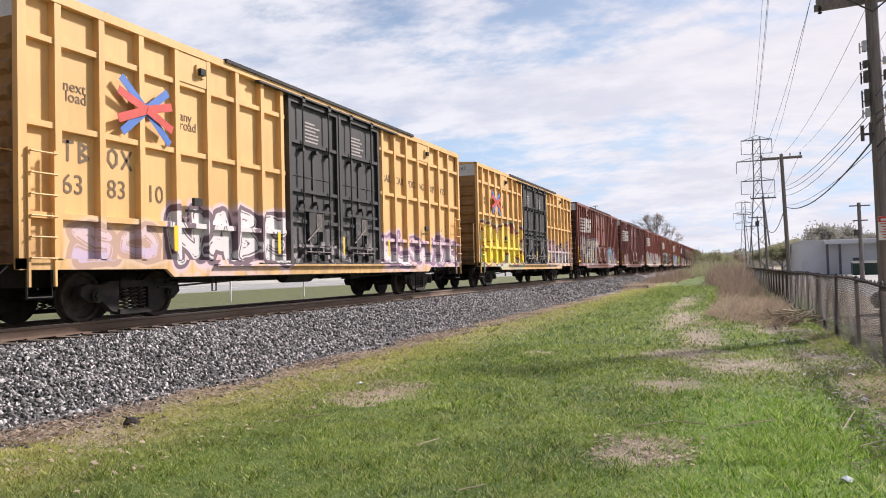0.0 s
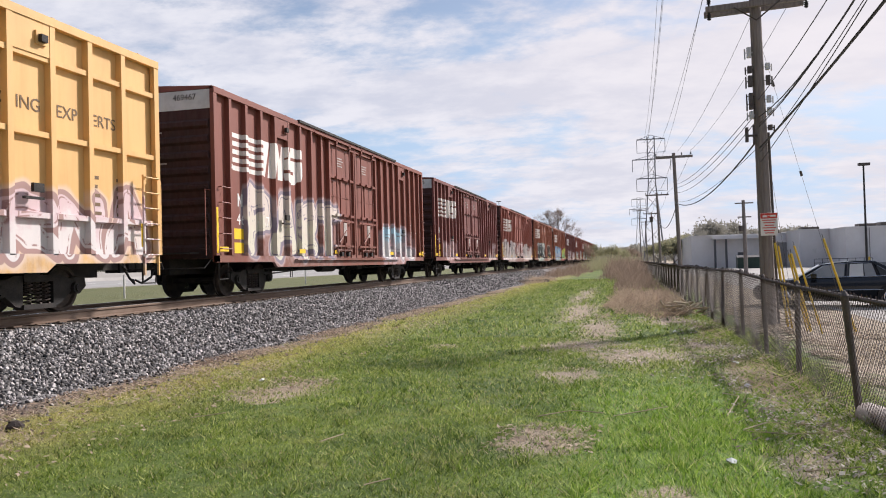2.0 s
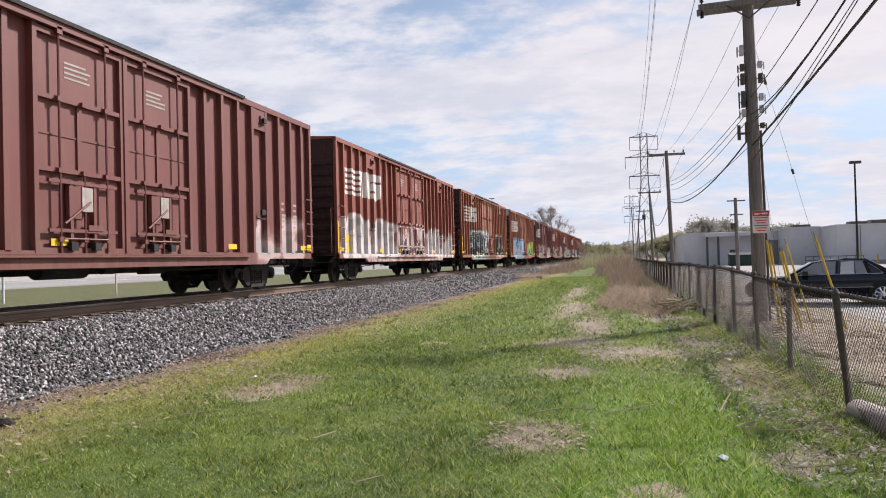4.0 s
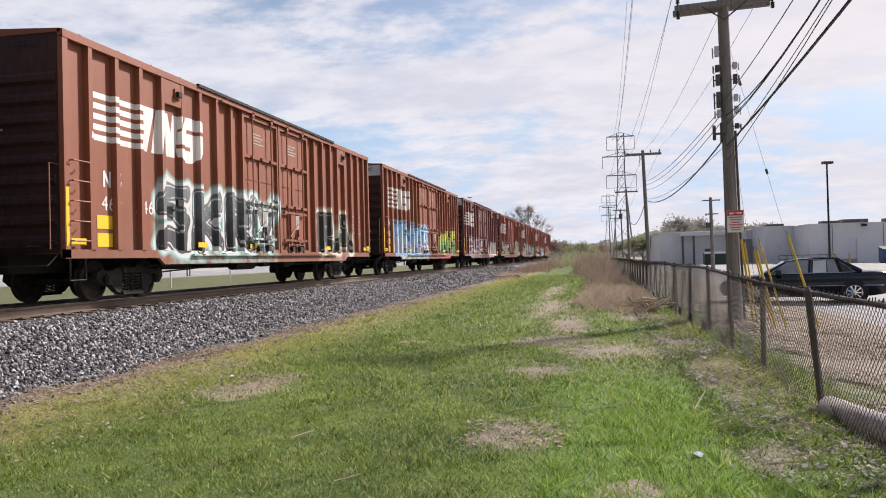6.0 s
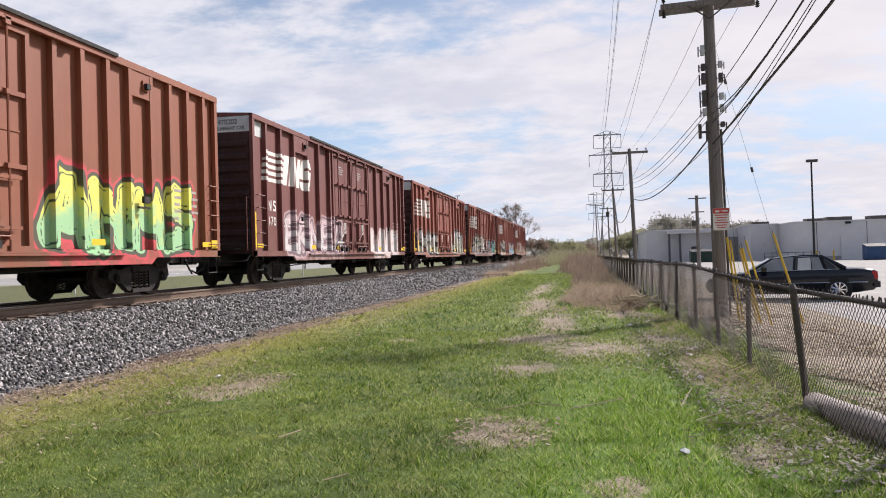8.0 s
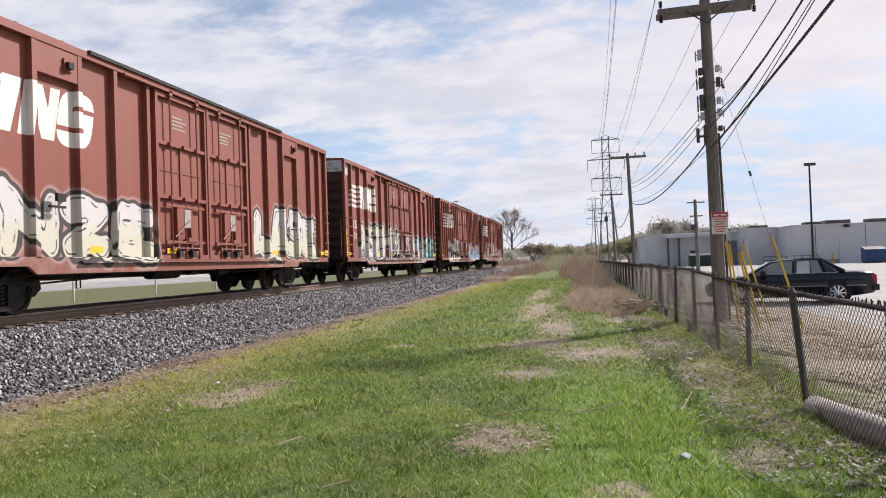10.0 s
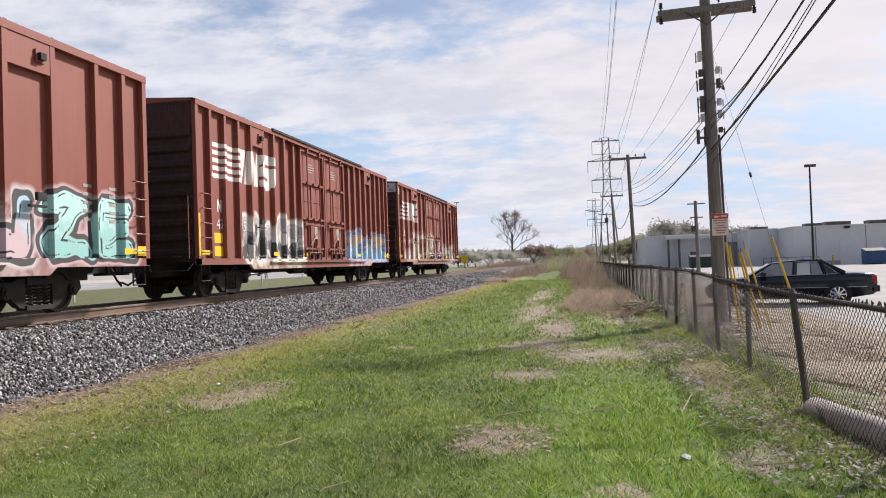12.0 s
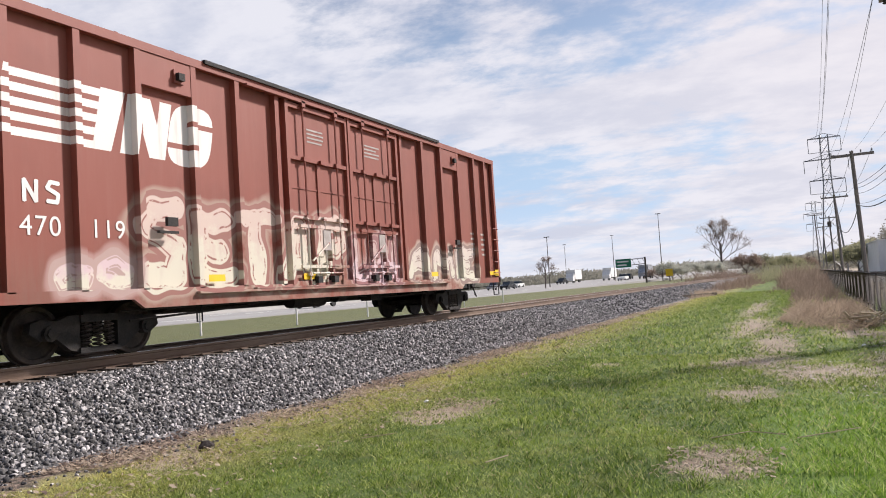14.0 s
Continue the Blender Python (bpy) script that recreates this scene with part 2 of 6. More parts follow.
def car_paint(name, base, worn, seed, runs, logo=False):
    """Weathered car paint in the car's own space, with sprayed lettering low on the side and the road's stripes above."""
    m = bpy.data.materials.new(name)
    m.use_nodes = True
    nt = m.node_tree
    b = nt.nodes["Principled BSDF"]
    co = nd(nt, "ShaderNodeTexCoord").outputs["Object"]
    s = nd(nt, "ShaderNodeSeparateXYZ", Vector=co)
    x, y, z = s.outputs
    streak = noise_of(nt, nd(nt, "ShaderNodeMapping", Vector=co, Scale=(1, 3, 0.3), Location=(seed, seed * 2.3, 0)).outputs[0], 1.4, 6.0, 0.65)
    cloudy = noise_of(nt, nd(nt, "ShaderNodeMapping", Vector=co, Location=(seed * 3, 0, seed)).outputs[0], 0.5, 5.0, 0.6)
    grain = noise_of(nt, co, 40.0, 3.0, 0.6)
    col = mixc(nt, mth(nt, "MULTIPLY", smooth(nt, streak, 0.4, 0.8), 0.6), rgb(*base), rgb(*worn))
    col = mixc(nt, mth(nt, "MULTIPLY", smooth(nt, cloudy, 0.4, 0.7), 0.35), col, rgb(*(c * 0.6 for c in base)))
    # rust bleeding and dust near the sill
    low = mth(nt, "MULTIPLY", smooth(nt, z, 1.9, 0.9), smooth(nt, streak, 0.35, 0.6))
    col = mixc(nt, mth(nt, "MULTIPLY", low, 0.35), col, rgb(0.16, 0.10, 0.07))
    near = mth(nt, "GREATER_THAN", x, 1.3)
    if logo:
        yy = mth(nt, "SUBTRACT", y, mth(nt, "MULTIPLY", mth(nt, "SUBTRACT", z, 3.55), 0.2))

        def between(v, lo, hi):
            return mth(nt, "MULTIPLY", mth(nt, "GREATER_THAN", v, lo), mth(nt, "LESS_THAN", v, hi))
        zz = between(z, 3.07, 4.02)
        bars = mth(nt, "LESS_THAN", mth(nt, "FRACT", mth(nt, "DIVIDE", mth(nt, "SUBTRACT", z, 3.07), 0.2)), 0.58)
        stripes = mth(nt, "MULTIPLY", between(yy, 0.85, 2.5), bars)
        head = mth(nt, "MULTIPLY", mth(nt, "GREATER_THAN", yy, 2.45), mth(nt, "LESS_THAN", mth(nt, "ADD", yy, mth(nt, "MULTIPLY", mth(nt, "SUBTRACT", 4.02, z), 0.12)), 2.9))
        zig = mth(nt, "SUBTRACT", yy, mth(nt, "MULTIPLY", mth(nt, "SUBTRACT", 4.02, z), 0.5))
        block = mth(nt, "MAXIMUM", mth(nt, "MAXIMUM", between(yy, 2.95, 3.2), between(yy, 3.6, 3.85)), mth(nt, "MULTIPLY", between(yy, 3.0, 3.8), between(zig, 3.05, 3.4)))
        # the last shape: a fat rounded square with two slots
        fy = mth(nt, "POWER", mth(nt, "ABSOLUTE", mth(nt, "DIVIDE", mth(nt, "SUBTRACT", yy, 4.36), 0.50)), 3.2)
        fz = mth(nt, "POWER", mth(nt, "ABSOLUTE", mth(nt, "DIVIDE", mth(nt, "SUBTRACT", z, 3.545), 0.53)), 3.2)
        ring = mth(nt, "MULTIPLY", mth(nt, "ADD", fy, fz), 0.5)
        slots = mth(nt, "ADD", mth(nt, "MULTIPLY", between(z, 3.70, 3.79), mth(nt, "GREATER_THAN", yy, 4.24)), mth(nt, "MULTIPLY", between(z, 3.30, 3.39), mth(nt, "LESS_THAN", yy, 4.48)))
        curl = mth(nt, "MULTIPLY", mth(nt, "LESS_THAN", ring, 0.5), mth(nt, "SUBTRACT", 1.0, mth(nt, "MINIMUM", slots, 1.0)))
        mark = mth(nt, "MAXIMUM", mth(nt, "MAXIMUM", stripes, head), mth(nt, "MAXIMUM", block, curl))
        mark = mth(nt, "MULTIPLY", mth(nt, "MULTIPLY", mark, mth(nt, "MAXIMUM", zz, mth(nt, "LESS_THAN", ring, 0.5))), near)
        mark = mth(nt, "MULTIPLY", mark, mth(nt, "SUBTRACT", 0.96, mth(nt, "MULTIPLY", smooth(nt, streak, 0.5, 0.85), 0.5)))
        col = mixc(nt, mark, col, rgb(0.74, 0.70, 0.66))
    # sprayed lettering: a wash with a ragged top edge, then fat strokes with an outline and a halo
    for k, (y0, y1, z0, z1, text, fill, fill2, ink, halo, wash, fat) in enumerate(runs):
        edge = noise_of(nt, nd(nt, "ShaderNodeCombineXYZ", X=y, Y=seed + k * 7.0, Z=0.0).outputs[0], 1.7, 4.0, 0.65)
        line = mth(nt, "ADD", z1 - 0.2, mth(nt, "MULTIPLY", mth(nt, "SUBTRACT", edge, 0.5), 1.5))
        ends = mth(nt, "MULTIPLY", smooth(nt, mth(nt, "SUBTRACT", y, y0 - 0.15), 0.0, 0.3), smooth(nt, mth(nt, "SUBTRACT", y1 + 0.15, y), 0.0, 0.3))
        blot = noise_of(nt, nd(nt, "ShaderNodeMapping", Vector=co, Location=(0, seed * 5 + k, seed)).outputs[0], 2.6, 5.0, 0.7)
        under = mth(nt, "MULTIPLY", mth(nt, "MULTIPLY", smooth(nt, mth(nt, "SUBTRACT", line, z), -0.12, 0.16), ends), near)
        col = mixc(nt, mth(nt, "MULTIPLY", mth(nt, "MULTIPLY", under, wash * 0.75), smooth(nt, blot, 0.36, 0.60)), col, rgb(*halo))
        # strokes are drawn in a plane that wavers a little
        wob = nd(nt, "ShaderNodeTexNoise", Vector=nd(nt, "ShaderNodeMapping", Vector=co, Scale=(0, 1, 1), Location=(seed, 0, 0)).outputs[0], Scale=1.3, Detail=1.5).outputs["Color"]
        p = nd(nt, "ShaderNodeVectorMath", {"operation": "MULTIPLY_ADD"}, i0=wob, i1=(0.0, 0.42, 0.5), i2=nd(nt, "ShaderNodeCombineXYZ", X=0.0, Y=y, Z=z).outputs[0]).outputs[0]
        dist = 9.0
        step = (y1 - y0) / len(text)
        jig = random.Random(int(seed * 100) + k)
        for j, ch in enumerate(text):
            up_ = jig.uniform(-0.12, 0.12)
            for stroke in GLYPHS[ch]:
                pts = [Vector((0.0, y0 + (j + 0.12 + 0.76 * u) * step + 0.21, z0 + fat + (z1 - z0 - 2 * fat) * v + up_ * v + 0.25)) for u, v in stroke]
                for p0, p1 in zip(pts, pts[1:]):
                    run = p1 - p0
                    pa = nd(nt, "ShaderNodeVectorMath", {"operation": "SUBTRACT"}, i0=p, i1=tuple(p0)).outputs[0]
                    h = nd(nt, "ShaderNodeVectorMath", {"operation": "DOT_PRODUCT"}, i0=pa, i1=tuple(run / run.length_squared)).outputs["Value"]
                    h = nd(nt, "ShaderNodeClamp", Value=h).outputs[0]
                    along = nd(nt, "ShaderNodeVectorMath", {"operation": "SCALE"}, Vector=tuple(run), Scale=h).outputs[0]
                    off = nd(nt, "ShaderNodeVectorMath", {"operation": "SUBTRACT"}, i0=pa, i1=along).outputs[0]
                    dist = mth(nt, "MINIMUM", dist, nd(nt, "ShaderNodeVectorMath", {"operation": "LENGTH"}, i0=off).outputs["Value"])
        glow_ = mth(nt, "MULTIPLY", smooth(nt, dist, fat + 0.20, fat + 0.10), near)
        col = mixc(nt, mth(nt, "MULTIPLY", glow_, 0.35 + 0.6 * wash), col, rgb(*halo))
        rim = mth(nt, "MULTIPLY", smooth(nt, dist, fat + 0.10, fat + 0.08), near)
        col = mixc(nt, mth(nt, "MULTIPLY", rim, 0.92), col, rgb(*ink))
        tint = smooth(nt, mth(nt, "ADD", mth(nt, "MULTIPLY", mth(nt, "SUBTRACT", z, z0), 1 / (z1 - z0)), mth(nt, "MULTIPLY", mth(nt, "SUBTRACT", blot, 0.5), 1.6)), 0.25, 0.75)
        paint_ = mixc(nt, tint, rgb(*fill), rgb(*fill2))
        paint_ = mixc(nt, mth(nt, "MULTIPLY", smooth(nt, streak, 0.5, 0.85), 0.35), paint_, rgb(0.45, 0.36, 0.32))
        # a thin shadow line within each stroke
        paint_ = mixc(nt, mth(nt, "MULTIPLY", smooth(nt, mth(nt, "ABSOLUTE", mth(nt, "SUBTRACT", dist, fat * 0.62)), 0.022, 0.008), smooth(nt, blot, 0.47, 0.54)), paint_, rgb(*ink))
        inner = mth(nt, "MULTIPLY", smooth(nt, dist, fat, fat - 0.02), near)
        col = mixc(nt, mth(nt, "MULTIPLY", inner, 0.94), col, paint_)
    nt.links.new(col, b.inputs["Base Color"])
    b.inputs["Roughness"].default_value = 0.62
    h = mth(nt, "ADD", mth(nt, "MULTIPLY", cloudy, 1.5), mth(nt, "MULTIPLY", grain, 0.1))
    nt.links.new(nd(nt, "ShaderNodeBump", Strength=0.25, Distance=0.03, Height=h).outputs[0], b.inputs["Normal"])
    return m


def ribbon(mb, pts, w, x, lift=0.0007):
    """A flat painted stroke through (y, z) points, with blunt rounded joints."""
    for s, ((a, b), (c, d)) in enumerate(zip(pts, pts[1:])):
        u = Vector((c - a, d - b)).normalized()
        e, nn = u * w * 0.35, Vector((-u.y, u.x)) * w / 2
        ring = [(a - nn.x - e.x * 0.4, b - nn.y - e.y * 0.4), (a - e.x, b - e.y), (a + nn.x - e.x * 0.4, b + nn.y - e.y * 0.4),
                (c + nn.x + e.x * 0.4, d + nn.y + e.y * 0.4), (c + e.x, d + e.y), (c - nn.x + e.x * 0.4, d - nn.y + e.y * 0.4)]
        mb.add([(x + lift * s, p, q) for p, q in ring], [tuple(range(6))])


def glyph_mark(text, mat, parent, y, z, w, h, gap, fat, x=1.486):
    """Owner's mark as plain stroked shapes."""
    for j, ch in enumerate(text):
        mb = MB()
        for st in GLYPHS[ch]:
            ribbon(mb, [(y + j * gap + u * w, z + v * h) for u, v in st], fat, x, 0.0006)
        part("reporting_mark", mb, mat, parent)


def lettering(text, mat, parent, y, z, size, x=1.608, end=False, spread=1.0):
    cu = bpy.data.curves.new("lettering", "FONT")
    cu.body, cu.size, cu.extrude, cu.space_character = text, size, 0.002, spread
    cu.materials.append(mat)
    ob = new("lettering", cu)
    ob.parent = parent
    ob.matrix_basis = pose(x, y, z, 90, 0, 0) if end else pose(x, y, z, 90, 0, 90)
    return tagged(ob, "painted lettering")


def wheelset_mesh():
    mb = MB()
    mb.rod((-0.95, 0, 0), (0.95, 0, 0), 0.07, n=10)
    for s in (-1, 1):
        prof = ((0.66, 0.445), (0.69, 0.445), (0.695, 0.42), (0.79, 0.412), (0.80, 0.40), (0.80, 0.35), (0.75, 0.33), (0.74, 0.17), (0.80, 0.13), (0.80, 0.0))
        n = 28
        vs, fs = [], []
        for xx, r in prof:
            vs += [(s * xx, r * math.cos(2 * math.pi * k / n), r * math.sin(2 * math.pi * k / n)) for k in range(n)]
        for a in range(len(prof) - 1):
            fs += [(a * n + k, a * n + (k + 1) % n, (a + 1) * n + (k + 1) % n, (a + 1) * n + k) for k in range(n)]
        fs.append(tuple(range(n)))
        mb.add(vs, fs)
    return mb.mesh("wheelset", WHEEL)


def frame_mesh():
    """Cast side frame of a two-axle truck, about its centre at axle height."""
    mb = MB()
    out = ((-1.15, 0.02), (-1.12, 0.16), (-0.98, 0.2), (-0.72, 0.17), (-0.5, 0.24), (0.5, 0.24), (0.72, 0.17), (0.98, 0.2), (1.12, 0.16), (1.15, 0.02),
           (0.98, -0.1), (0.78, -0.04), (0.5, -0.26), (0.36, -0.3), (-0.36, -0.3), (-0.5, -0.26), (-0.78, -0.04), (-0.98, -0.1))
    # outer ring and the spring window
    for a, b in ((-1.15, -0.34), (0.34, 1.15)):
        ring = [p for p in out if a - 0.01 <= p[0] <= b + 0.01]
        cut = a if a > 0 else b
        ring = sorted([p for p in ring if p[1] > 0], key=lambda p: p[0]) + sorted([p for p in ring if p[1] <= 0], key=lambda p: -p[0])
        if a < 0:
            ring = [(cut, -0.30)] + [p for p in sorted(ring, key=lambda p: math.atan2(p[1] - 0.02, p[0] + 0.75), reverse=True) if p[0] < cut] + [(cut, 0.24)]
            ring = [(cut, 0.24), (-0.5, 0.24), (-0.72, 0.17), (-0.98, 0.2), (-1.12, 0.16), (-1.15, 0.02), (-0.98, -0.1), (-0.78, -0.04), (-0.5, -0.26), (cut, -0.30)]
        else:
            ring = [(cut, 0.24), (0.5, 0.24), (0.72, 0.17), (0.98, 0.2), (1.12, 0.16), (1.15, 0.02), (0.98, -0.1), (0.78, -0.04), (0.5, -0.26), (cut, -0.30)]
        mb.prism(ring, -0.07, 0.07)
    mb.box(-0.1, 0.1, -0.34, 0.34, 0.13, 0.24)
    mb.box(-0.11, 0.11, -0.36, 0.36, -0.32, -0.24)
    for yy in (-0.86, 0.86):
        mb.rod((-0.02, yy, 0), (0.14, yy, 0), 0.11, n=14)
        mb.rod((0.14, yy, 0), (0.17, yy, 0), 0.07, n=10)
    return mb.mesh("side_frame", STEEL_DARK)


def spring_mesh():
    mb = MB()
    for yy in (-0.2, 0.0, 0.2):
        pts = [(0.03 + 0.06 * math.cos(a), yy + 0.075 * math.sin(a), -0.24 + a * 0.37 / (2 * math.pi * 6)) for a in [i * 2 * math.pi / 8 for i in range(49)]]
        mb.line(pts, 0.017, 4)
    return mb.mesh("spring", WHEEL)


WHEELSET, SIDE_FRAME, SPRING = wheelset_mesh(), frame_mesh(), spring_mesh()
WHEELS = []


def truck(car, y):
    tr = part("truck", MB().box(-0.95, 0.95, y - 0.17, y + 0.17, 0.4, 0.72).box(-0.2, 0.2, y - 0.7, y + 0.7, 0.3, 0.42), STEEL_DARK, car, "black cast steel truck")
    for s in (-1, 1):
        fr = part("side_frame", SIDE_FRAME, None, tr)
        fr.matrix_basis = pose(s * 1.0, y, 0.42, 0, 0, 0 if s > 0 else 180)
        sp = part("spring", SPRING, None, tr)
        sp.matrix_basis = pose(s * 1.0, y, 0.42, 0, 0, 0 if s > 0 else 180)
    for d in (-0.86, 0.86):
        w = part("wheelset", WHEELSET, None, tr)
        w.matrix_basis = pose(0, y + d, 0.412)
        WHEELS.append((w, y + d))


def post_outline(w, deep):
    return ((-w / 2, 0), (-w / 2 * 0.9, deep), (w / 2 * 0.9, deep), (w / 2, 0))


def boxcar(i, paint, door_paint, label, posts, rails=(), style="brown", number="", end_words="", end_mark=True):
    car = tagged(new("boxcar"), label, "boxcar", "boxcars of the train")
    X = 1.48                       # the side sheet; posts stand out to 1.60
    body = MB().box(-X, X, 0.03, L - 0.03, 0.95, 4.84)
    part("body", body, paint, car)
    roof = MB().prism(((-1.56, 4.83), (-1.56, 4.89), (0, 4.99), (1.56, 4.89), (1.56, 4.83)), 0.0, L, "y")
    for k in range(16):
        yy = 0.55 + k * (L - 1.1) / 15
        roof.prism(((-1.55, 4.893), (-1.55, 4.92), (0, 5.02), (1.55, 4.92), (1.55, 4.893), (0, 4.993)), yy - 0.03, yy + 0.03, "y")
    part("roof", roof, paint, car)
    part("top_chord", MB().box(1.5, 1.61, 0, L, 4.74, 4.88), paint, car)
    part("top_chord", MB().box(-1.61, -1.5, 0, L, 4.74, 4.88), paint, car)
    # a raised lip above the doors
    part("roof_lip", MB().box(1.57, 1.65, 4.6, 13.9, 4.845, 4.915), STEEL_DARK, car)
    sill = ((0, 1.0), (L, 1.0), (L, 0.84), (L - 2.9, 0.84), (L - 3.1, 0.70), (3.1, 0.70), (2.9, 0.84), (0, 0.84))
    part("side_sill", MB().prism(sill, 1.53, 1.6), paint, car)
    part("side_sill", MB().prism(sill, -1.6, -1.53), paint, car)
    part("sill_ledge", MB().box(1.5, 1.68, 4.2, 14.0, 0.885, 0.925), paint, car)
    for yy in posts:
        part("side_post", MB().add([(X + b, yy + a, zz) for zz in (0.98, 4.75) for a, b in post_outline(0.13, 0.12)],
                                   [(0, 1, 2, 3), (4, 7, 6, 5), (0, 4, 5, 1), (1, 5, 6, 2), (2, 6, 7, 3)]), paint, car)
    for yy in (0.07, L - 0.07):
        part("corner_post", MB().box(1.5, 1.6, yy - 0.07, yy + 0.07, 0.85, 4.76), paint, car)
        part("corner_post", MB().box(-1.6, -1.5, yy - 0.07, yy + 0.07, 0.85, 4.76), paint, car)
    for yy in posts[::2]:
        part("side_post", MB().box(-1.6, -1.52, yy - 0.06, yy + 0.06, 0.98, 4.75), paint, car)
    lo, hi = 6.85, 11.45
    for zz in rails:
        for a, b in ((0.14, lo - 0.12), (hi + 0.12, L - 0.14)):
            part("side_rail", MB().add([(X + dx, yy, zz + dz) for yy in (a, b) for dx, dz in ((0, -0.06), (0.095, -0.045), (0.095, 0.045), (0, 0.06))],
                                       [(0, 1, 5, 4), (1, 2, 6, 5), (2, 3, 7, 6), (0, 3, 2, 1), (4, 5, 6, 7)]), paint, car)
    # doors
    mid = (lo + hi) / 2
    for a, b in ((lo, mid - 0.02), (mid + 0.02, hi)):
        door = part("door", MB().box(1.48, 1.53, a, b, 0.96, 4.7), door_paint, car, "double plug door with locking rods")
        fr = MB()
        for yy in (a + 0.05, b - 0.05):
            fr.box(1.53, 1.61, yy - 0.05, yy + 0.05, 0.96, 4.7)
        for zz in (1.0, 4.62):
            fr.box(1.53, 1.61, a + 0.1, b - 0.1, zz - 0.05, zz + 0.05)
        part("door_frame", fr, door_paint, door)
        for zz in ((3.55, 2.35) if style != "yellow" else (3.7, 2.6, 1.9)):
            part("door_stiffener", MB().box(1.53, 1.60, a + 0.1, b - 0.1, zz - 0.04, zz + 0.04), door_paint, door)
        for k, fy in enumerate((0.24, 0.5, 0.76)):
            yy = a + (b - a) * fy
            z1 = (4.66, 2.35, 4.66)[k]
            part("lock_rod", MB().rod((1.635, yy, 0.94), (1.635, yy, z1), 0.022, n=6), door_paint, door)
            for zg in (1.15, 2.3, 3.5):
                part("rod_guide", MB().box(1.53, 1.66, yy - 0.05, yy + 0.05, zg, zg + 0.08), door_paint, door)
            if k != 1:
                part("top_bracket", MB().box(1.56, 1.68, yy - 0.06, yy + 0.06, 4.62, 4.76), door_paint, door)
        w = b - a
        for zz in (2.16, 1.34):
            part("lock_bar", MB().box(1.60, 1.645, a + 0.28, b - 0.28, zz - 0.03, zz + 0.03), door_paint, door)
        for yy in (a + 0.36 * w, a + 0.62 * w):
            part("lock_upright", MB().box(1.53, 1.63, yy - 0.035, yy + 0.035, 1.05, 2.2), door_paint, door)
            part("hinge_box", MB().box(1.56, 1.70, yy - 0.10, yy + 0.06, 1.0, 1.14), STEEL_DARK, door)
        part("lock_plate", MB().box(1.56, 1.655, a + 0.46 * w, a + 0.58 * w, 1.68, 2.1), GALV if style == "yellow" else FADED, door)
        part("panel_seam", MB().box(1.53, 1.545, a + 0.1, b - 0.1, 2.93, 2.96).box(1.53, 1.56, a + 0.47 * w, a + 0.52 * w, 2.35, 3.55), door_paint, door)
        part("lock_box", MB().box(1.56, 1.64, a + 0.75, a + 1.05, 1.55, 2.1).box(1.56, 1.66, a + 1.2, a + 1.6, 1.35, 1.45), door_paint, door)
        part("door_handle", MB().rod((1.67, a + 0.6, 1.45), (1.67, a + 1.25, 1.85), 0.02, n=6).rod((1.66, a + 0.6, 1.2), (1.66, a + 1.7, 1.2), 0.016, n=6), GALV if style == "yellow" else door_paint, door)
    part("door_post", MB().box(1.53, 1.63, mid - 0.03, mid + 0.03, 0.96, 4.72), door_paint, car)
    part("door_track", MB().box(1.56, 1.68, lo - 1.2, hi + 1.2, 4.70, 4.74), door_paint, car)
    part("door_track", MB().box(1.56, 1.68, lo - 1.2, hi + 1.2, 0.93, 0.955), door_paint, car)
    # flush boxes between two posts under the roof, each with a small hooded fitting
    for yy in (3.7, 14.7):
        a = max(q for q in posts if q < yy) + 0.06
        b = min(q for q in posts if q > yy) - 0.06
        part("vent_box", MB().box(1.48, 1.592, a, b, 4.2, 4.735), paint, car)
        c = a + 0.72 * (b - a)
        part("vent_hood", MB().box(1.592, 1.63, c - 0.11, c + 0.11, 4.36, 4.58), paint, car)
        part("vent_lamp", MB().box(1.6, 1.70, c - 0.07, c + 0.07, 4.40, 4.52), STEEL_DARK, car)
    for yy in (3.6, 14.7):
        part("placard_holder", MB().box(1.60, 1.66, yy - 0.2, yy + 0.2, 1.86, 1.90).box(1.60, 1.66, yy - 0.02, yy + 0.2, 1.98, 2.12), STEEL_DARK, car)
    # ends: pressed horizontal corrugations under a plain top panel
    # end paint is darker than the sides to carry the shade between cars
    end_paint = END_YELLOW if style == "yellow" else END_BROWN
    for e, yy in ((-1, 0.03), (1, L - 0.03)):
        part("end_sheet", MB().box(-1.485, 1.485, min(yy, yy + e * 0.012), max(yy, yy + e * 0.012), 0.94, 4.835), end_paint, car, "end wall with its shade put into the paint")
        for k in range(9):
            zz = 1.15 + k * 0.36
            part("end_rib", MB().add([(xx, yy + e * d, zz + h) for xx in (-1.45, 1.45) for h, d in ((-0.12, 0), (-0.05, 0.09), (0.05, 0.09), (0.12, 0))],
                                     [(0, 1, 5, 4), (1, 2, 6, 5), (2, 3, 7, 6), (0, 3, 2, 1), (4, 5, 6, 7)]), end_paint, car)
        if end_mark:
            part("end_panel", MB().box(-1.5, 1.5, min(yy, yy + e * 0.02), max(yy, yy + e * 0.02), 4.38, 4.82), GREYWHITE, car, "pale grey end panel")
        if e < 0 and style != "yellow":
            es = MB()
            for k, zz in enumerate((3.86, 3.14, 2.6)):
                es.box(-0.2, 0.25 + 0.12 * k, -0.012, -0.005, zz, zz + 0.035).box(-0.2, 0.1, -0.012, -0.005, zz - 0.07, zz - 0.04)
